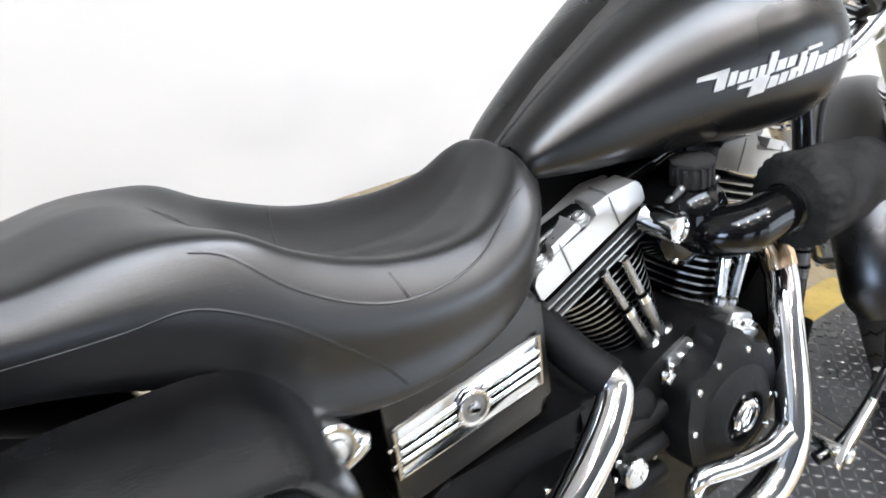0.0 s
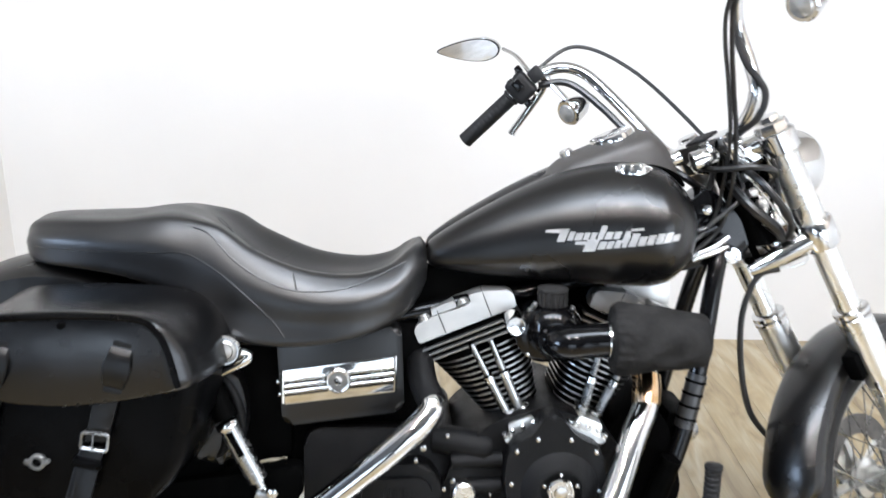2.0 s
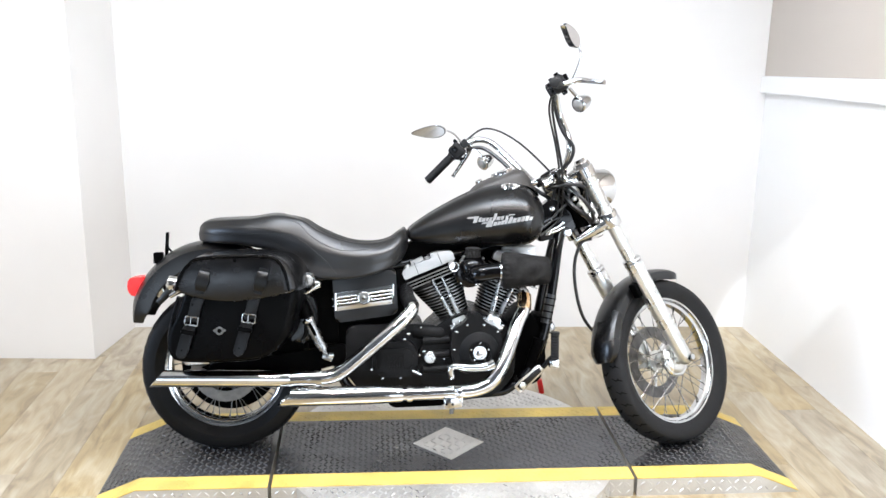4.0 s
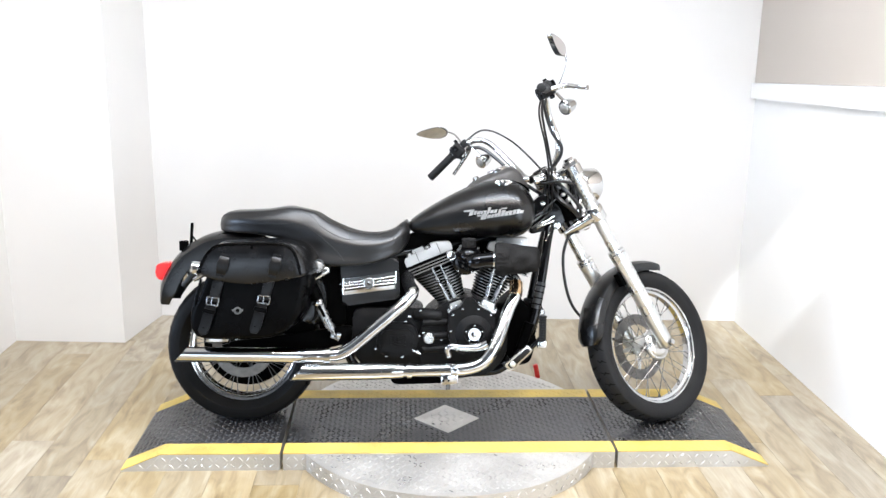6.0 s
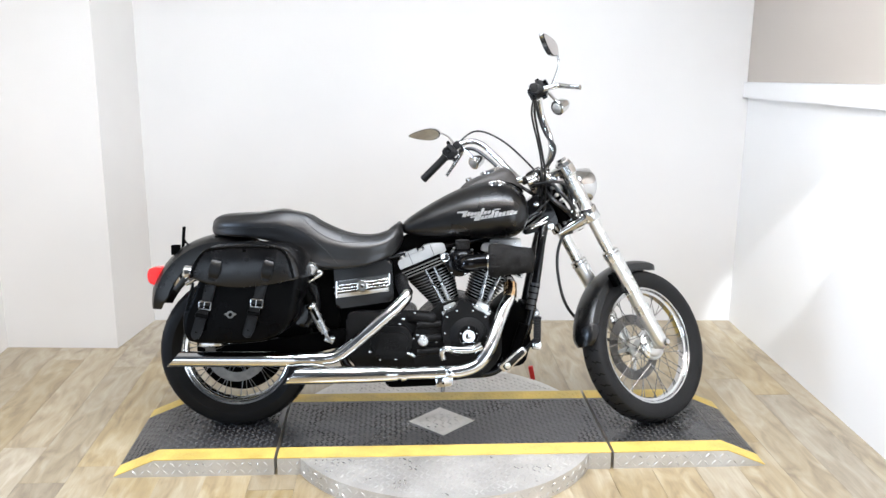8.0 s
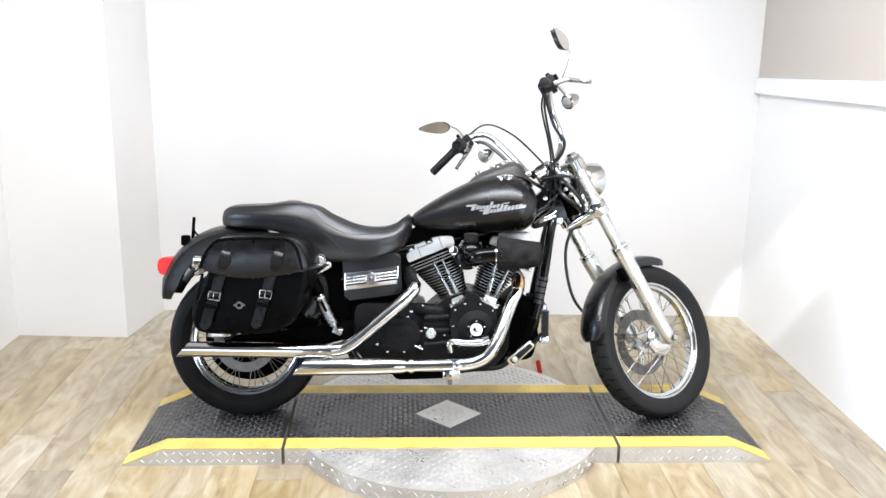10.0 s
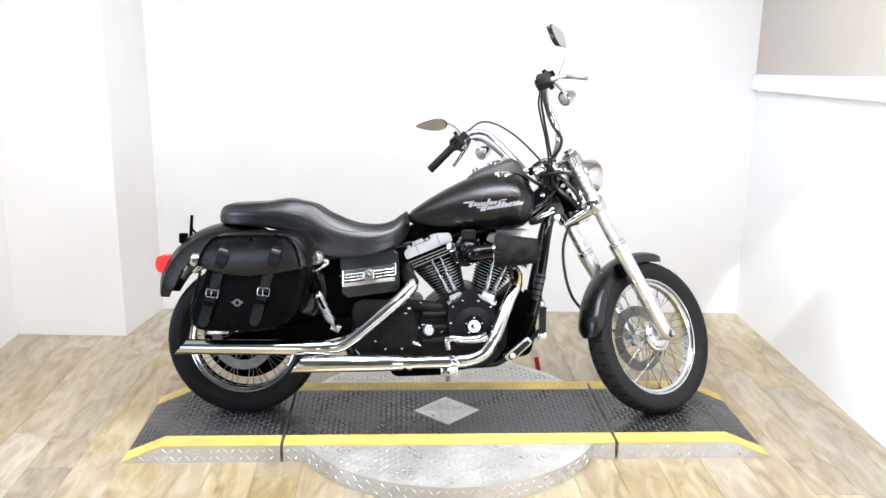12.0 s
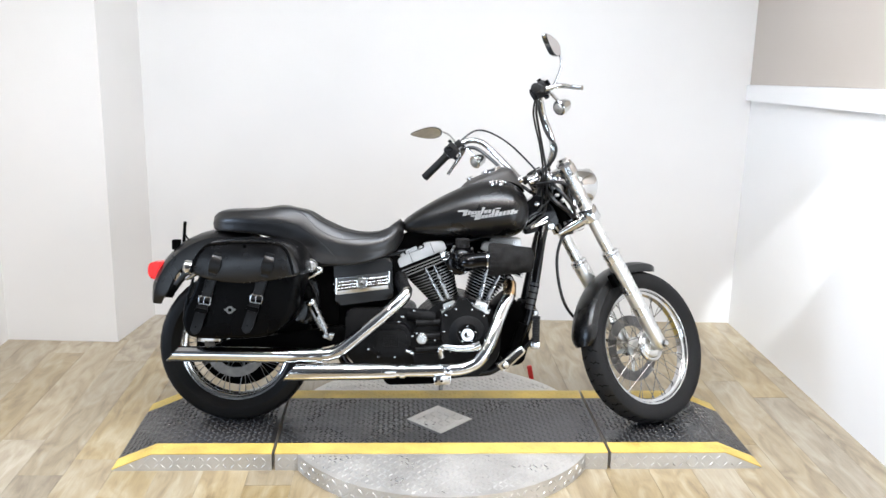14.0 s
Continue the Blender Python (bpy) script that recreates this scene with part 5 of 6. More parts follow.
for x, tip in ((0.030, -22), (0.157, 22)):
    tm = pose(x, -0.012, 0.510, 0, tip, 0)
    tb = bp("tappet_block", prism(rounded([(-0.030, -0.010), (0.030, -0.010), (0.028, 0.006), (0.024, 0.020), (-0.024, 0.020), (-0.028, 0.006)], 0.005), -0.134, -0.05, 0.004), SATIN, bike, "polished tappet block", m=tm)
    bp("block_flange", prism(rounded([(-0.042, -0.012), (-0.030, -0.018), (0.030, -0.018), (0.042, -0.012), (0.042, -0.005), (-0.042, -0.005)], 0.003), -0.142, -0.05, 0.003), SATIN, tb, m=tm)
    for q in (-0.014, 0.014):
        bp("rod_seat", lathe([(0.0125, 0.010), (0.0125, 0.022), (0.0145, 0.024), (0.0145, 0.030), (0.011, 0.034), (0.006, 0.035)], 16, tm @ pose(q, -0.096, 0)), SHOCKSTEEL, tb)
    for q in (-0.038, 0.038):
        bp("flange_bolt", lathe([(0.0075, -0.02), (0.0075, 0.007), (0.0055, 0.010), (0.002, 0.010)], 6, tm @ pose(q, -0.132, -0.004, 20, 0, 0)), CHROME, tb)
    for q in (-0.022, 0.0, 0.022):
        bp("block_screw", lathe([(0.0055, -0.01), (0.0055, 0.004), (0.004, 0.0055), (0.001, 0.0055)], 10, tm @ pose(q, -0.134, 0.004, 90, 0, 0)), CHROME, tb)
bp("breather_cap", lathe([(0.019, -0.05), (0.019, 0.004), (0.0175, 0.008), (0.0165, 0.008), (0.015, 0.004), (0.003, 0.003)], 28, to_right(0.005, -0.154, 0.722)), CHROME, bike, "round chrome breather cap")

# intake
body_thr = bp("throttle_body", lathe([(0.055, -0.06), (0.058, 0.0), (0.056, 0.01), (0.048, 0.016), (0.030, 0.018)], 36, to_right(0.066, -0.115, 0.695)), GLOSS, bike, "gloss black throttle body")
bp("throttle_dome", lathe([(0.052, -0.03), (0.052, 0.004), (0.046, 0.022), (0.032, 0.036), (0.014, 0.042), (0.002, 0.043)], 32, pose(0.082, -0.112, 0.716)), GLOSS, body_thr, "gloss black domed housing")
ribcap = bp("intake_cap", lathe([(0.0235, 0), (0.0265, 0.004), (0.0265, 0.030), (0.030, 0.033), (0.030, 0.038), (0.024, 0.041), (0.008, 0.043)], 30, pose(0.080, -0.118, 0.750)), CLOTH, body_thr, "dark grey ribbed intake cap")
for k in range(16):
    a = 2 * math.pi * k / 16
    bp("rib", box(-0.0025, 0.0025, -0.003, 0.003, 0.004, 0.031, 0.001), CLOTH, ribcap, m=pose(0.080 + 0.0270 * math.cos(a), -0.118 + 0.0270 * math.sin(a), 0.750, 0, 0, math.degrees(a) + 90))
for x, y, z in ((0.036, -0.118, 0.742), (0.044, -0.128, 0.756), (0.118, -0.126, 0.748)):
    bp("hose_fitting", lathe([(0.0045, -0.012), (0.0055, -0.004), (0.0055, 0.004), (0.003, 0.007)], 12, pose(x, y, z, 35, 20, 0)), DULLSTEEL, body_thr, "small metal hose fitting")
for a in (40, 160, 230, 300):
    bolt(0.066 + 0.050 * math.cos(radians(a)), -0.128, 0.695 + 0.050 * math.sin(radians(a)), body_thr, size=0.9)
elbow = bp("intake_elbow", tube([(0.080, -0.12, 0.690), (0.083, -0.160, 0.693), (0.104, -0.188, 0.699), (0.145, -0.196, 0.706), (0.195, -0.200, 0.710)], [0.036, 0.036, 0.035, 0.033, 0.033], 26, 30), GLOSS, bike, "gloss black intake elbow")
bp("hose_clamp", tube([(0.172, -0.199, 0.7075), (0.182, -0.1995, 0.708)], 0.036, 26), CHROME, elbow)
axis_a, axis_b = Vector((0.180, -0.200, 0.712)), Vector((0.362, -0.212, 0.713))
sock_m = Matrix.Translation(axis_a) @ (axis_b - axis_a).to_track_quat("Z", "Y").to_matrix().to_4x4()
sock = []
nring = 96
for k in range(44):
    h = 0.184 * k / 43
    r = 0.87 * (0.0775 - 0.145 * max(0.0, h - 0.028)) if h < 0.166 else 0.87 * (0.0575 * math.sqrt(max(0.0, 1 - ((h - 0.166) / 0.0185) ** 2)) + 0.001)
    if h < 0.012:
        r *= 0.90 + 0.10 * math.sin(h / 0.012 * math.pi / 2)
    gather = 0.0028 * max(0.0, 1 - abs(h - 0.013) / 0.020)
    sag = 0.0032 * math.sin(math.pi * min(1.0, h / 0.166))
    ringk = []
    for i in range(nring):
        a = 2 * math.pi * i / nring
        fold = gather * math.sin(26 * a + 1.3 * math.sin(3 * a)) + sag * noise.noise(Vector((2.6 * math.cos(a), 2.6 * math.sin(a), 22 * h))) + 0.5 * sag * math.sin(7 * a + 60 * h)
        rr = r + (fold if h < 0.170 else 0)
        ringk.append(sock_m @ Vector((rr * math.cos(a), rr * math.sin(a), h)))
    sock.append(ringk)
bp("filter_sock", skin(sock), CLOTH, bike, "black cloth sock over a conical air filter", sharp=60)

# -- exhaust --
rp = bp("rear_exhaust", tube([(-0.165, -0.13, 0.606), (-0.156, -0.175, 0.586), (-0.158, -0.198, 0.560), (-0.216, -0.215, 0.505), (-0.316, -0.222, 0.422), (-0.395, -0.226, 0.357), (-0.445, -0.227, 0.330), (-0.50, -0.227, 0.323), (-0.60, -0.227, 0.320)], [0.022, 0.023, 0.025, 0.026, 0.026, 0.026, 0.026, 0.025, 0.025], 22, 70), CHROME, bike, "chrome rear exhaust pipe with heat shield")
bp("port_elbow", tube([(-0.155, -0.01, 0.650), (-0.172, -0.07, 0.630), (-0.168, -0.14, 0.602), (-0.152, -0.185, 0.578)], 0.0275, 18, 20), WRINKLE, rp, "black exhaust port elbow")
fp = bp("front_exhaust", tube([(0.262, -0.05, 0.630), (0.280, -0.095, 0.606), (0.274, -0.13, 0.552), (0.247, -0.16, 0.503), (0.201, -0.212, 0.402), (0.171, -0.235, 0.343), (0.135, -0.24, 0.297), (0.075, -0.24, 0.272), (0.0, -0.24, 0.266), (-0.11, -0.24, 0.263), (-0.20, -0.24, 0.261)], [0.022, 0.024, 0.026, 0.027, 0.027, 0.027, 0.027, 0.027, 0.026, 0.025, 0.025], 22, 80), CHROME, bike, "chrome front exhaust pipe with heat shield")
bp("tinted_bend", tube([(0.281, -0.098, 0.603), (0.279, -0.115, 0.580), (0.275, -0.129, 0.555)], 0.0285, 20, 16), GOLD, fp, "heat-tinted golden bend")


def muffler(name, x0, x1, y, z0, z1, r, cut, label, swing=0.0):
    """A straight can whose end is cut on the slant."""
    bm = tube([(x0, y, z0), (x0 - 0.012, y, z0), (x0 - 0.05, y, z0), (x0 - 0.12, y, z0 * 0.8 + z1 * 0.2), (x1 - 0.06, y, z1)], [r * 0.84, r * 0.9, r * 0.94, r, r], 30)
    bmesh.ops.bisect_plane(bm, geom=bm.verts[:] + bm.edges[:] + bm.faces[:], plane_co=(x1 + cut / 2, y, z1), plane_no=(-1, 0, cut / (2 * r) * 1.0), clear_outer=True)
    rimv = [e for e in bm.edges if e.is_boundary]
    if rimv:
        ret = bmesh.ops.extrude_edge_only(bm, edges=rimv)
        vs = [g for g in ret["geom"] if isinstance(g, bmesh.types.BMVert)]
        for v in vs:
            v.co.y = y + (v.co.y - y) * 0.9
            v.co.z = z1 + (v.co.z - z1) * 0.9
        ret = bmesh.ops.extrude_edge_only(bm, edges=[e for e in ret["geom"] if isinstance(e, bmesh.types.BMEdge)])
        vs = [g for g in ret["geom"] if isinstance(g, bmesh.types.BMVert)]
        for v in vs:
            v.co.x = x1 + 0.16
    for v in bm.verts:
        v.co.y += swing * max(0.0, x0 - v.co.x)
    return bp(name, bm, CHROME, bike, label)


m1 = muffler("rear_muffler", -0.49, -1.115, -0.226, 0.321, 0.318, 0.0315, 0.055, "chrome slash-cut upper muffler", 0.08)
bp("muffler_clamp", tube([(-0.485, -0.227, 0.322), (-0.505, -0.227, 0.322)], 0.033, 22), CHROME, m1)
m2 = muffler("front_muffler", -0.19, -0.645, -0.242, 0.262, 0.256, 0.0345, 0.060, "chrome slash-cut lower muffler")
bp("muffler_clamp", tube([(-0.155, -0.241, 0.262), (-0.175, -0.241, 0.262)], 0.031, 22), CHROME, m2)
bp("brake_rod", tube([(-0.005, -0.20, 0.310), (-0.010, -0.205, 0.340), (0.005, -0.21, 0.354), (0.06, -0.225, 0.352), (0.115, -0.236, 0.356), (0.150, -0.24, 0.372)], [0.014, 0.0145, 0.015, 0.0155, 0.017, 0.019], 16, 40), CHROME, bike, "bent chrome support rod")
brk = bp("pipe_bracket", box(-0.035, 0.025, -0.25, -0.11, 0.215, 0.232, 0.004), CHROME, bike, "chrome exhaust bracket with black peg mount")
bp("mount", lathe([(0.016, -0.03), (0.018, 0.0), (0.018, 0.010), (0.012, 0.014), (0.004, 0.014)], 18, to_right(0.012, -0.252, 0.276)), CHROME, brk)
bp("mount_bolt", lathe([(0.016, -0.01), (0.016, 0.01), (0.006, 0.013)], 6, to_right(0.018, -0.262, 0.262)), CHROME, brk)
for x in (-0.030, -0.008):
    bp("plate_hole", lathe([(0.0045, 0.0), (0.0045, 0.001), (0.001, 0.001)], 10, to_right(x, -0.266, 0.226)), SIPE, brk)
bp("bracket_plate", prism(rounded([(-0.040, 0.246), (0.030, 0.254), (0.028, 0.214), (-0.036, 0.208)], 0.006), -0.266, -0.252, 0.002), CHROME, brk)
bp("stub", tube([(-0.008, -0.245, 0.215), (-0.010, -0.245, 0.186)], [0.010, 0.008], 12), DULLSTEEL, brk)

# forward control: chrome pedal plate and upright rubber peg
ped = bp("brake_pedal", tube([(0.215, -0.250, 0.290), (0.262, -0.262, 0.306), (0.310, -0.268, 0.345), (0.352, -0.270, 0.392), (0.366, -0.270, 0.402)], [0.011, 0.010, 0.0095, 0.009, 0.008], 12, 24), GLOSS, bike, "black forward brake pedal arm with a polished pad")
bp("pedal_pad", prism(rounded([(-0.062, -0.021), (0.062, -0.019), (0.062, 0.017), (-0.062, 0.021)], 0.010), -0.006, 0.004, 0.003), CHROME, ped, "polished flat pedal pad", m=pose(0.272, -0.276, 0.322, 16, -43, 0))
# dark reflection in the polished pad, laid on as a thin black plate
bp("pad_dark_reflection", prism(rounded([(-0.052, -0.013), (0.053, -0.012), (0.053, 0.010), (-0.052, 0.013)], 0.006), -0.0075, 0.0, 0.001), GLOSS, ped, "black face standing for the dark reflection in the pedal pad", m=pose(0.272, -0.276, 0.322, 16, -43, 0))
bp("pad_bolt", lathe([(0.011, -0.006), (0.012, 0.004), (0.009, 0.008), (0.003, 0.009)], 18, pose(0.272, -0.276, 0.322, 16, -43, 0) @ to_right(-0.034, -0.006, 0.0)), SATIN, ped)
bp("pedal_peg", lathe([(0.010, -0.012)] + [(r, h) for k in range(9) for r, h in ((0.0135, k * 0.0105), (0.0155, k * 0.0105 + 0.002), (0.0155, k * 0.0105 + 0.0075), (0.0135, k * 0.0105 + 0.009))] + [(0.017, 0.096), (0.017, 0.103), (0.008, 0.106)], 20, pose(0.368, -0.272, 0.388)), GRIPRUB, ped, "ribbed black rubber peg standing up")
bp("pedal_pivot", lathe([(0.013, -0.1), (0.015, 0.0), (0.015, 0.008), (0.006, 0.011)], 18, to_right(0.245, -0.270, 0.297)), CHROME, ped)
bp("peg_clevis", box(-0.016, 0.018, -0.018, 0.018, -0.02, 0.012, 0.005), CHROME, ped, m=pose(0.364, -0.268, 0.380))
bp("master_cylinder", tube([(0.30, -0.13, 0.33), (0.335, -0.13, 0.44)], [0.022, 0.022], 16), DARK, bike)
bp("horn", lathe([(0.022, -0.02), (0.026, 0), (0.024, 0.010), (0.014, 0.014), (0.004, 0.015)], 24, to_right(0.388, -0.05, 0.47)), SHOCKSTEEL, bike, "round dull chrome horn cover")
bp("coil", box(0.20, 0.335, -0.05, 0.05, 0.735, 0.79, 0.012), CAST, bike, "silver coil cover under the tank")

# -- rear end --
rf = bp("rear_fender", set_over(fender(Vector((-0.907, 0, 0.486)), 0.296, 12, 177, 0.108, 0.055, Matrix.Identity(4), 48, 0.03, 0.12)), DENIM, bike, "satin black rear fender")
for s in (-1, 1):
    bp("fender_strut", tube([(-0.50, s * 0.125, 0.695), (-0.70, s * 0.13, 0.715), (-0.90, s * 0.128, 0.70), (-1.02, s * 0.122, 0.655), (-1.09, s * 0.118, 0.59)], [0.018, 0.02, 0.02, 0.018, 0.012], 12, 30), DENIM, rf)
tl = bp("tail_lamp", prism(rounded([(-1.228, 0.668), (-1.150, 0.674), (-1.135, 0.640), (-1.150, 0.602), (-1.222, 0.598), (-1.234, 0.630)], 0.012), 0.0, 0.09, 0.010, 3), REDLENS, bike, "red tail lamp with chrome base")
bp("lamp_base", prism(rounded([(-1.150, 0.672), (-1.095, 0.690), (-1.10, 0.585), (-1.148, 0.600)], 0.01), 0.005, 0.085, 0.006), CHROME, tl)
pl = bp("plate_bracket", box(-0.005, 0.005, -0.010, 0.010, 0.0, 0.105, 0.002), DARK, bike, "black plate bracket above the tail lamp", m=pose(-1.095, 0.05, 0.735, 0, 4, 0))
bp("bracket_light", box(-0.022, 0.012, -0.018, 0.018, -0.022, 0.020, 0.005), DARK, pl, m=pose(-1.112, 0.02, 0.745))
bp("bracket_stay", tube([(-1.092, 0.03, 0.795), (-1.060, 0.02, 0.758), (-1.030, 0.0, 0.745)], 0.004, 8, 10), DARK, pl)
bp("bracket_foot", tube([(-1.095, 0.03, 0.74), (-1.085, 0.02, 0.70), (-1.07, 0.0, 0.685)], 0.008, 8, 10), DARK, pl)
for x, y, z, turn in ((-0.537, -0.183, 0.679, to_right(0, 0, 0)), (-1.03, -0.165, 0.668, pose(0, 0, 0, 0, -90, 0))):
    sm = Matrix.Translation((x, y, z)) @ turn
    sg = bp("rear_signal", lathe([(0.004, -0.05), (0.017, -0.045), (0.025, -0.025), (0.028, -0.004), (0.029, 0.006), (0.026, 0.010), (0.0235, 0.010), (0.0225, 0.006)], 26, sm), CHROME, bike, "chrome bullet turn signal")
    bp("signal_lens", lathe([(0.0225, 0.005), (0.020, 0.010), (0.012, 0.014), (0.003, 0.015)], 24, sm), LENSGLASS, sg)
    bp("lens_ring", torus_wheel([(0.014, -0.0135), (0.016, -0.0150), (0.0165, -0.0115), (0.014, -0.0110)], 24, sm @ pose(0, 0, 0, -90, 0, 0)), CHROME, sg)
    bp("signal_bracket", tube([(x + 0.005, y + 0.02, z - 0.01), (x + 0.04, y + 0.01, z - 0.018), (x - 0.01, y + 0.015, z - 0.05)], [0.010, 0.012, 0.008], 10, 10), CHROME, sg)
shock = bp("shock_absorber", tube([(-0.536, -0.178, 0.530), (-0.482, -0.180, 0.420)], 0.0195, 20), SHOCKSTEEL, bike, "dull chrome rear shock absorber")
bp("shock_top", tube([(-0.60, -0.150, 0.66), (-0.541, -0.170, 0.540)], 0.022, 18), DARK, shock, "black upper shock cover")
bp("shock_lug", tube([(-0.484, -0.180, 0.424), (-0.476, -0.182, 0.408), (-0.468, -0.184, 0.392)], [0.012, 0.010, 0.011], 12), SHOCKSTEEL, shock)
bp("clevis", box(-0.020, 0.020, -0.014, 0.014, -0.010, 0.010, 0.004), SHOCKSTEEL, shock, m=pose(-0.466, -0.188, 0.392, 0, 25, 0))
bp("clevis_nut", lathe([(0.011, -0.02), (0.011, 0.008), (0.005, 0.010)], 6, to_right(-0.452, -0.198, 0.402)), CHROME, shock)
bp("sleeve_flange", tube([(-0.539, -0.1775, 0.536), (-0.536, -0.178, 0.530), (-0.533, -0.178, 0.524)], [0.022, 0.024, 0.0215], 20), CHROME, shock)
bp("sleeve_window", prism([(-0.006, -0.026), (0.006, -0.026), (0.006, 0.026), (-0.006, 0.026)], -0.0205, -0.017), DARK, shock, m=pose(-0.520, -0.1785, 0.498, 0, -26, 0))
for s in (-1, 1):
    bp("swingarm", prism(rounded([(-0.40, 0.36), (-0.40, 0.43), (-0.60, 0.40), (-0.91, 0.36), (-0.91, 0.30), (-0.60, 0.31)], 0.02), s * 0.12 - 0.02, s * 0.12 + 0.02, 0.008), DARK, bike, "black swingarm")
    bp("axle_nut", lathe([(0.02, -0.02), (0.02, 0.012), (0.014, 0.018), (0.003, 0.018)], 6, to_right(-0.859, s * 0.15, 0.33) if s < 0 else pose(-0.859, 0.15, 0.33, -90, 0, 0)), CHROME, bike)
cal = bp("rear_caliper", box(-0.045, 0.045, -0.02, 0.02, -0.022, 0.022, 0.006), CHROME, bike, "chrome rear brake caliper", m=pose(-0.945, -0.15, 0.385))
bp("rear_disc", torus_wheel([(0.130, -0.060), (0.130, -0.055), (0.09, -0.055), (0.09, -0.060)], 64, Matrix.Translation(REAR)), BRONZE, bike, "steel rear brake disc")
bp("belt_pulley", torus_wheel([(0.190, 0.060), (0.193, 0.085), (0.10, 0.085), (0.04, 0.075), (0.04, 0.065), (0.10, 0.062)], 48, Matrix.Translation(REAR)), DARK, bike, "black rear belt pulley")
bp("strut_cover", prism(rounded([(-0.60, 0.64), (-0.53, 0.635), (-0.508, 0.58), (-0.505, 0.50), (-0.53, 0.445), (-0.58, 0.43), (-0.62, 0.47)], 0.03), -0.150, -0.10, 0.02, 3), DENIM, bike, "black rounded strut cover")
for dx in (0.0, 0.030):
    bp("guard_rib", tube([(-0.590 + dx, -0.146, 0.622), (-0.560 + dx, -0.152, 0.585), (-0.545 + dx, -0.153, 0.53), (-0.548 + dx, -0.150, 0.475), (-0.565 + dx, -0.145, 0.450)], [0.006, 0.008, 0.009, 0.008, 0.005], 10, 24), WRINKLE, bike, "raised rib of the inner guard")
bp("wheel_guard", box(-0.68, -0.555, -0.118, -0.092, 0.37, 0.66, 0.01), DARK, bike, "black plastic guard beside the rear wheel")
bp("inner_fender", box(-0.56, -0.42, -0.105, 0.105, 0.42, 0.72, 0.03), DARK, bike, "black plastic inner fender")

# -- saddlebag, hung on the machine --
bag = empty("saddlebag", pose(0, 0, TOP + 0.006, -LEANING, 0, 0), "black leather saddlebag with two buckled straps hung beside the rear wheel", "saddlebag")


def pillow(outline, y0, y1, bulge, n=7, flare=0.0):
    """An outline in x and z made thick from y0 (inner) to y1 (outer), rounded like stuffed leather; flare: how much wider its front end is on the inner side."""
    cx = sum(p[0] for p in outline) / len(outline)
    cz = sum(p[1] for p in outline) / len(outline)
    rings = []
    for k in range(n + 3):
        f = min(1.0, k / n)
        s = 1 - bulge * max(0, (f - 0.5) / 0.5) ** 2 - (0.03 * (k - n) if k > n else 0)
        y = y0 + (y1 - y0) * math.sin(f * math.pi / 2) ** 0.9 + (-0.004 if k == n + 1 else -0.0055 if k > n + 1 else 0)
        ring = []
        for x, z in outline:
            front = min(1, max(0, (x - cx) / 0.18))
            ring.append(Vector((cx + (x - cx) * s + flare * front ** 2 * (1 - f), y, cz + (z - cz) * s)))
        rings.append(ring)
    return skin(rings)


bag_out = rounded([(-0.955, 0.66), (-0.985, 0.58), (-1.022, 0.50), (-1.020, 0.44), (-0.985, 0.405), (-0.90, 0.402), (-0.72, 0.408), (-0.655, 0.43), (-0.605, 0.49), (-0.575, 0.60), (-0.565, 0.70), (-0.62, 0.765), (-0.90, 0.765)], 0.05, 5)
sack = part("bag_body", pillow(bag_out, -0.135, -0.306, 0.035, 7, 0.03), BAGLEATHER, bag, sharp=50)
ring = [(-0.978, 0.64), (-1.000, 0.56), (-1.014, 0.49), (-1.006, 0.435), (-0.97, 0.412), (-0.86, 0.408), (-0.72, 0.414), (-0.66, 0.438), (-0.618, 0.49), (-0.598, 0.56), (-0.59, 0.64)]
part("piping", tube([(x, -0.300, z) for x, z in ring], 0.0055, 8, 60), BAGLEATHER, bag, "raised leather piping")
flap_out = [(-0.985, 0.662), (-0.972, 0.71), (-0.945, 0.758), (-0.905, 0.782), (-0.83, 0.789), (-0.76, 0.791), (-0.66, 0.786), (-0.625, 0.772), (-0.60, 0.735), (-0.588, 0.690), (-0.580, 0.655), (-0.62, 0.645), (-0.70, 0.630), (-0.78, 0.622), (-0.86, 0.626), (-0.93, 0.640)]
flap = part("flap", pillow(rounded(flap_out, 0.02, 2), -0.13, -0.329, 0.012, 8, 0.064), FLAPLEATHER, bag, "smooth leather flap with piped edge", sharp=50)
part("flap_piping", tube([(-0.982, -0.331, 0.665), (-0.966, -0.334, 0.712), (-0.938, -0.334, 0.752), (-0.90, -0.334, 0.774), (-0.76, -0.336, 0.783), (-0.655, -0.334, 0.778), (-0.622, -0.334, 0.757), (-0.604, -0.334, 0.72), (-0.590, -0.332, 0.66)], 0.006, 8, 60), BAGLEATHER, flap, "raised piping along the flap")
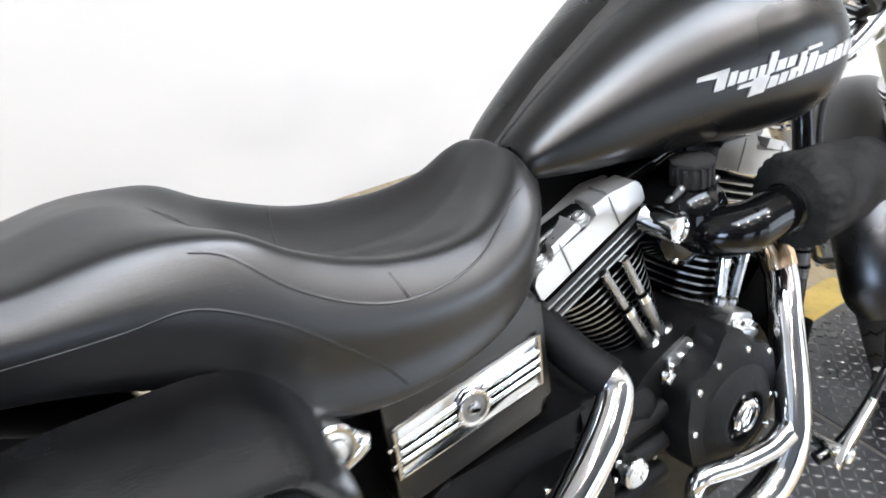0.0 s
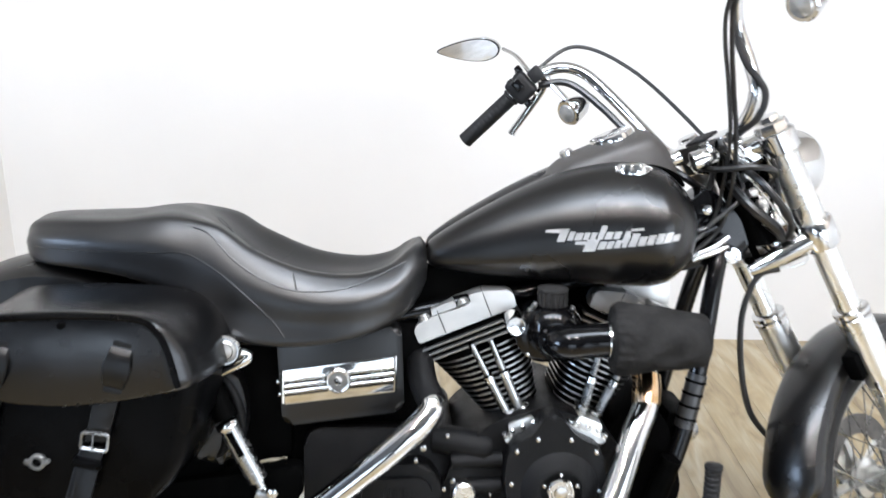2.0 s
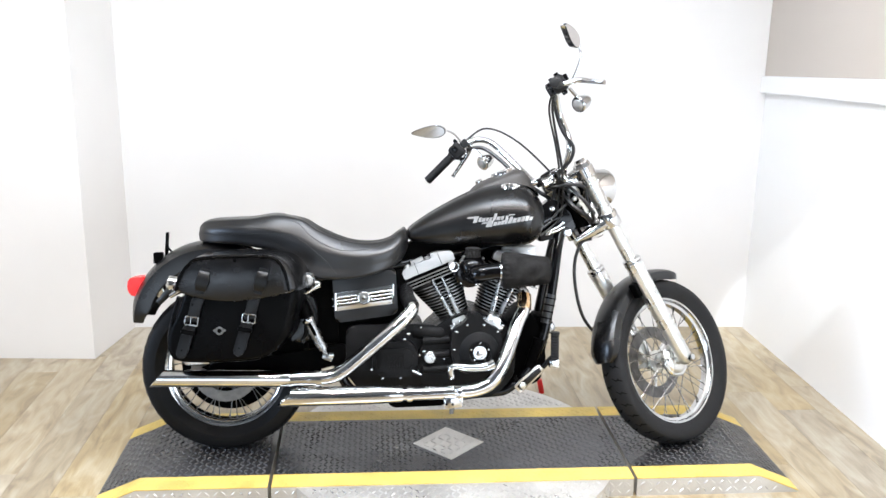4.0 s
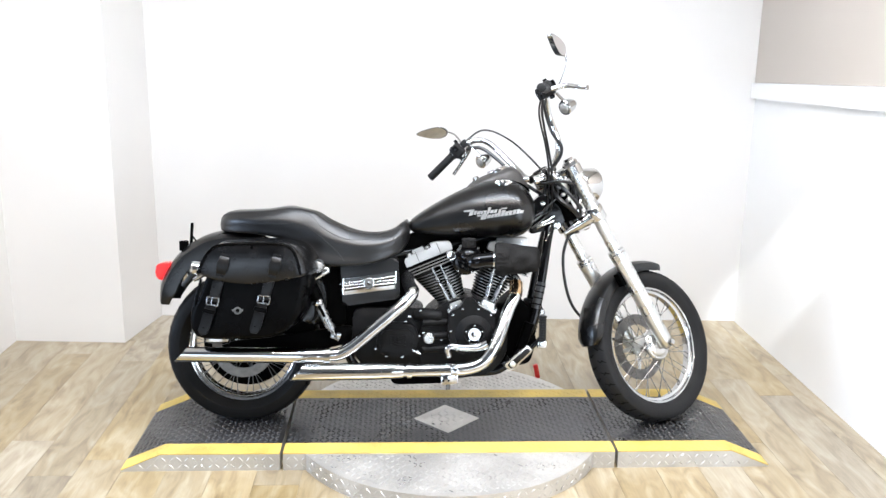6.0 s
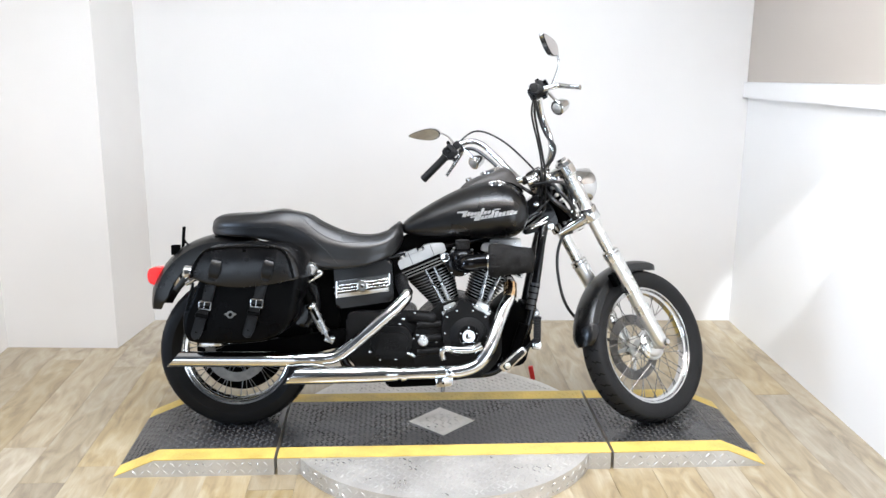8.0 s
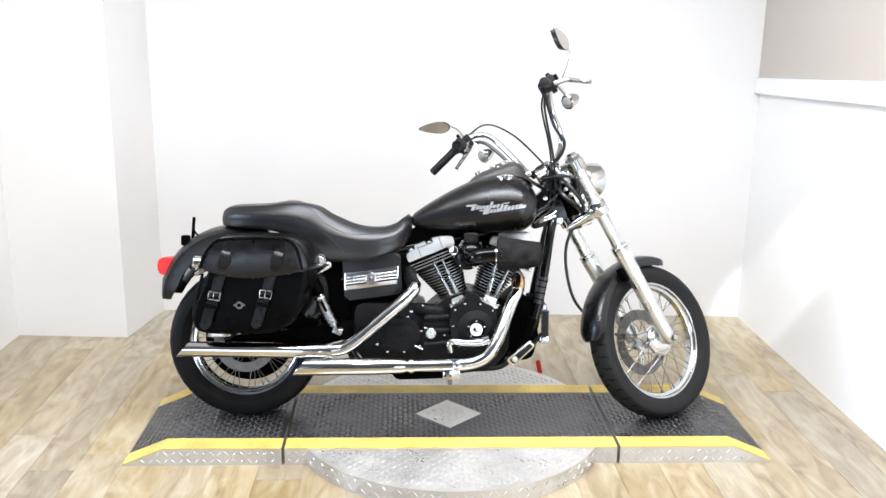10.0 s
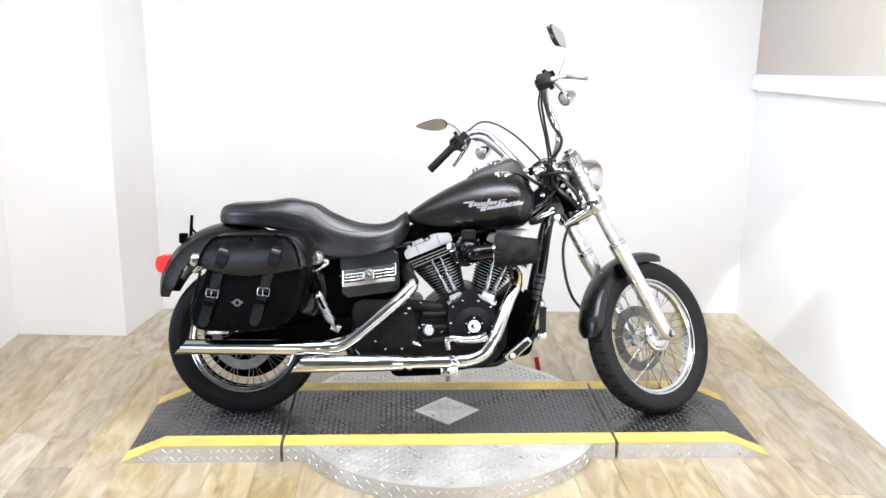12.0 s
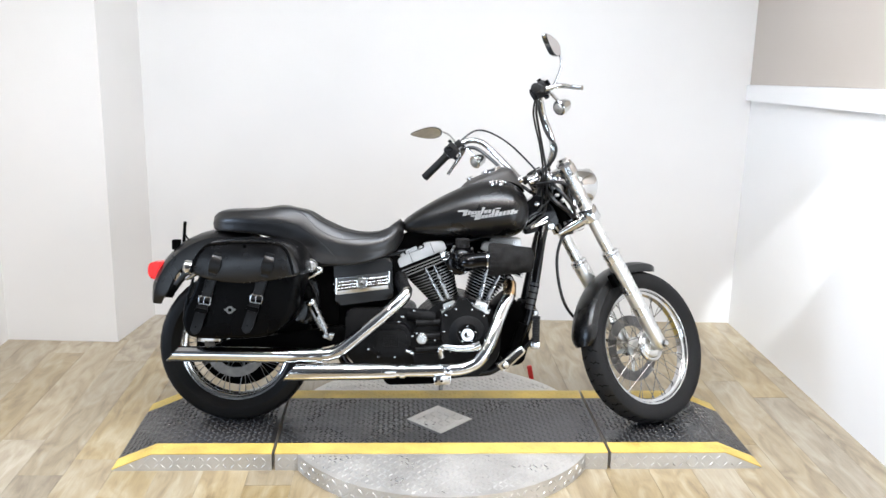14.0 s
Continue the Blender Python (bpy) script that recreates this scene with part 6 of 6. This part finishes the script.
for bx, bz, px, pz in ((-0.930, 0.553, -0.964, 0.428), (-0.733, 0.560, -0.767, 0.433)):
    st = part("strap", prism(rounded([(bx - 0.018, bz), (bx + 0.020, bz), (bx + 0.044, bz + 0.082), (bx + 0.002, bz + 0.082)], 0.002), -0.327, -0.318, 0.002), STRAP, bag, "narrow leather strap with a steel buckle")
    lo = part("strap_tail", prism(rounded([(bx - 0.026, bz - 0.012), (bx + 0.016, bz - 0.008), (px + 0.024, pz + 0.022), (px + 0.012, pz + 0.001), (px - 0.008, pz - 0.004), (px - 0.021, pz + 0.014)], 0.010), -0.333, -0.326, 0.0025), STRAP, st)
    for v in lo.data.vertices:
        v.co.y -= max(0, bz - 0.03 - v.co.z) * 0.14
    part("tail_hole", lathe([(0.003, 0), (0.003, 0.001), (0.001, 0.001)], 8, to_right(px + 0.002, -0.346, pz + 0.028)), SIPE, st)
    part("keeper", box(-0.026, 0.022, -0.341, -0.322, -0.009, 0.009, 0.004), BAGLEATHER, st, m=pose(bx - 0.010, 0, bz - 0.036, 0, 12, 0))
    fr = [(-0.021, 0.019), (0.023, 0.019), (0.023, -0.011), (-0.021, -0.011)]
    pts = [pose(bx, 0, bz, 0, 9, 0) @ Vector((x, -0.336, z)) for x, z in rounded(fr, 0.005, 3)]
    part("buckle", tube(pts + [pts[0], pts[1]], 0.0028, 8), SHOCKSTEEL, st, "plain steel buckle")
    part("buckle_pin", tube([(bx + 0.001, -0.338, bz + 0.017), (bx - 0.002, -0.340, bz - 0.008)], 0.0018, 8), SHOCKSTEEL, st)
for bx, bz in ((-0.888, 0.696), (-0.688, 0.694)):
    lm = pose(bx, -0.331, bz, 0, 14, 0)
    rings = []
    for k in range(13):
        f = k / 12
        z, out = -0.036 + 0.072 * f, -0.003 - 0.011 * math.sin(math.pi * f) ** 0.6
        half = 0.021 - 0.0025 * math.cos(2 * math.pi * f)
        rings.append([Vector((-half, out + 0.003, z)), Vector((-half * 0.92, out, z)), Vector((half * 0.92, out, z)), Vector((half, out + 0.003, z)), Vector((half * 0.9, out + 0.007, z)), Vector((-half * 0.9, out + 0.007, z))])
    lp = part("strap_loop", skin(rings), STRAP, flap, "leather strap loop bulging from the flap", m=lm)
    for z in (-0.041, 0.043):
        part("loop_pad", prism(rounded([(-0.016, z - 0.005), (0.016, z - 0.004), (0.015, z + 0.004), (-0.015, z + 0.005)], 0.003), -0.004, 0.004, 0.002), STRAP, flap, m=lm)
con2 = part("concho", lathe([(0.014, -0.004), (0.015, 0.002), (0.013, 0.005), (0.0085, 0.005), (0.008, 0.002), (0.002, 0.002)], 24, to_right(-0.836, -0.316, 0.518)), DULLSTEEL, bag, "small round steel concho with a dark centre")
for dx, tip in ((-0.0165, 20), (0.0165, -20)):
    part("concho_wing", prism(rounded([(-0.005, -0.0040), (0.005, -0.0040), (0.005, 0.0040), (-0.005, 0.0040)], 0.002), -0.003, 0.001, 0.001), DULLSTEEL, con2, m=pose(-0.836 + dx, -0.3165, 0.519, 0, tip, 0))
part("concho_centre", lathe([(0.0078, 0.0), (0.0075, 0.003), (0.002, 0.004)], 16, to_right(-0.836, -0.316, 0.518)), DARK, con2)
part("snap", lathe([(0.006, 0), (0.006, 0.003), (0.003, 0.005)], 12, to_right(-0.775, -0.338, 0.768)), DARK, flap)

# -- floor planks, laid end to end along y --
PW, PL = 0.178, 1.22
plank_bm = box(-PW / 2 + 0.0006, PW / 2 - 0.0006, -PL / 2 + 0.0008, PL / 2 - 0.0008, -0.003, 0.0, 0.0)
plank_mesh = finish(plank_bm, "plank", PLANK)
col, x = 0, FLOOR_X0 + PW / 2 - 0.06
while x < FLOOR_X1 + PW / 2:
    y = FRONT - random.uniform(0, PL)
    while y < BACK:
        a, b = max(y, FRONT), min(y + PL, BACK + 0.05)
        if b - a > 0.05:
            ob = new("plank", plank_mesh)
            ob.parent = subfloor
            ob.matrix_basis = pose(x, (a + b) / 2, 0.0) @ Matrix.Diagonal((1, (b - a) / PL, 1, 1))
        y += PL
    x += PW
    col += 1
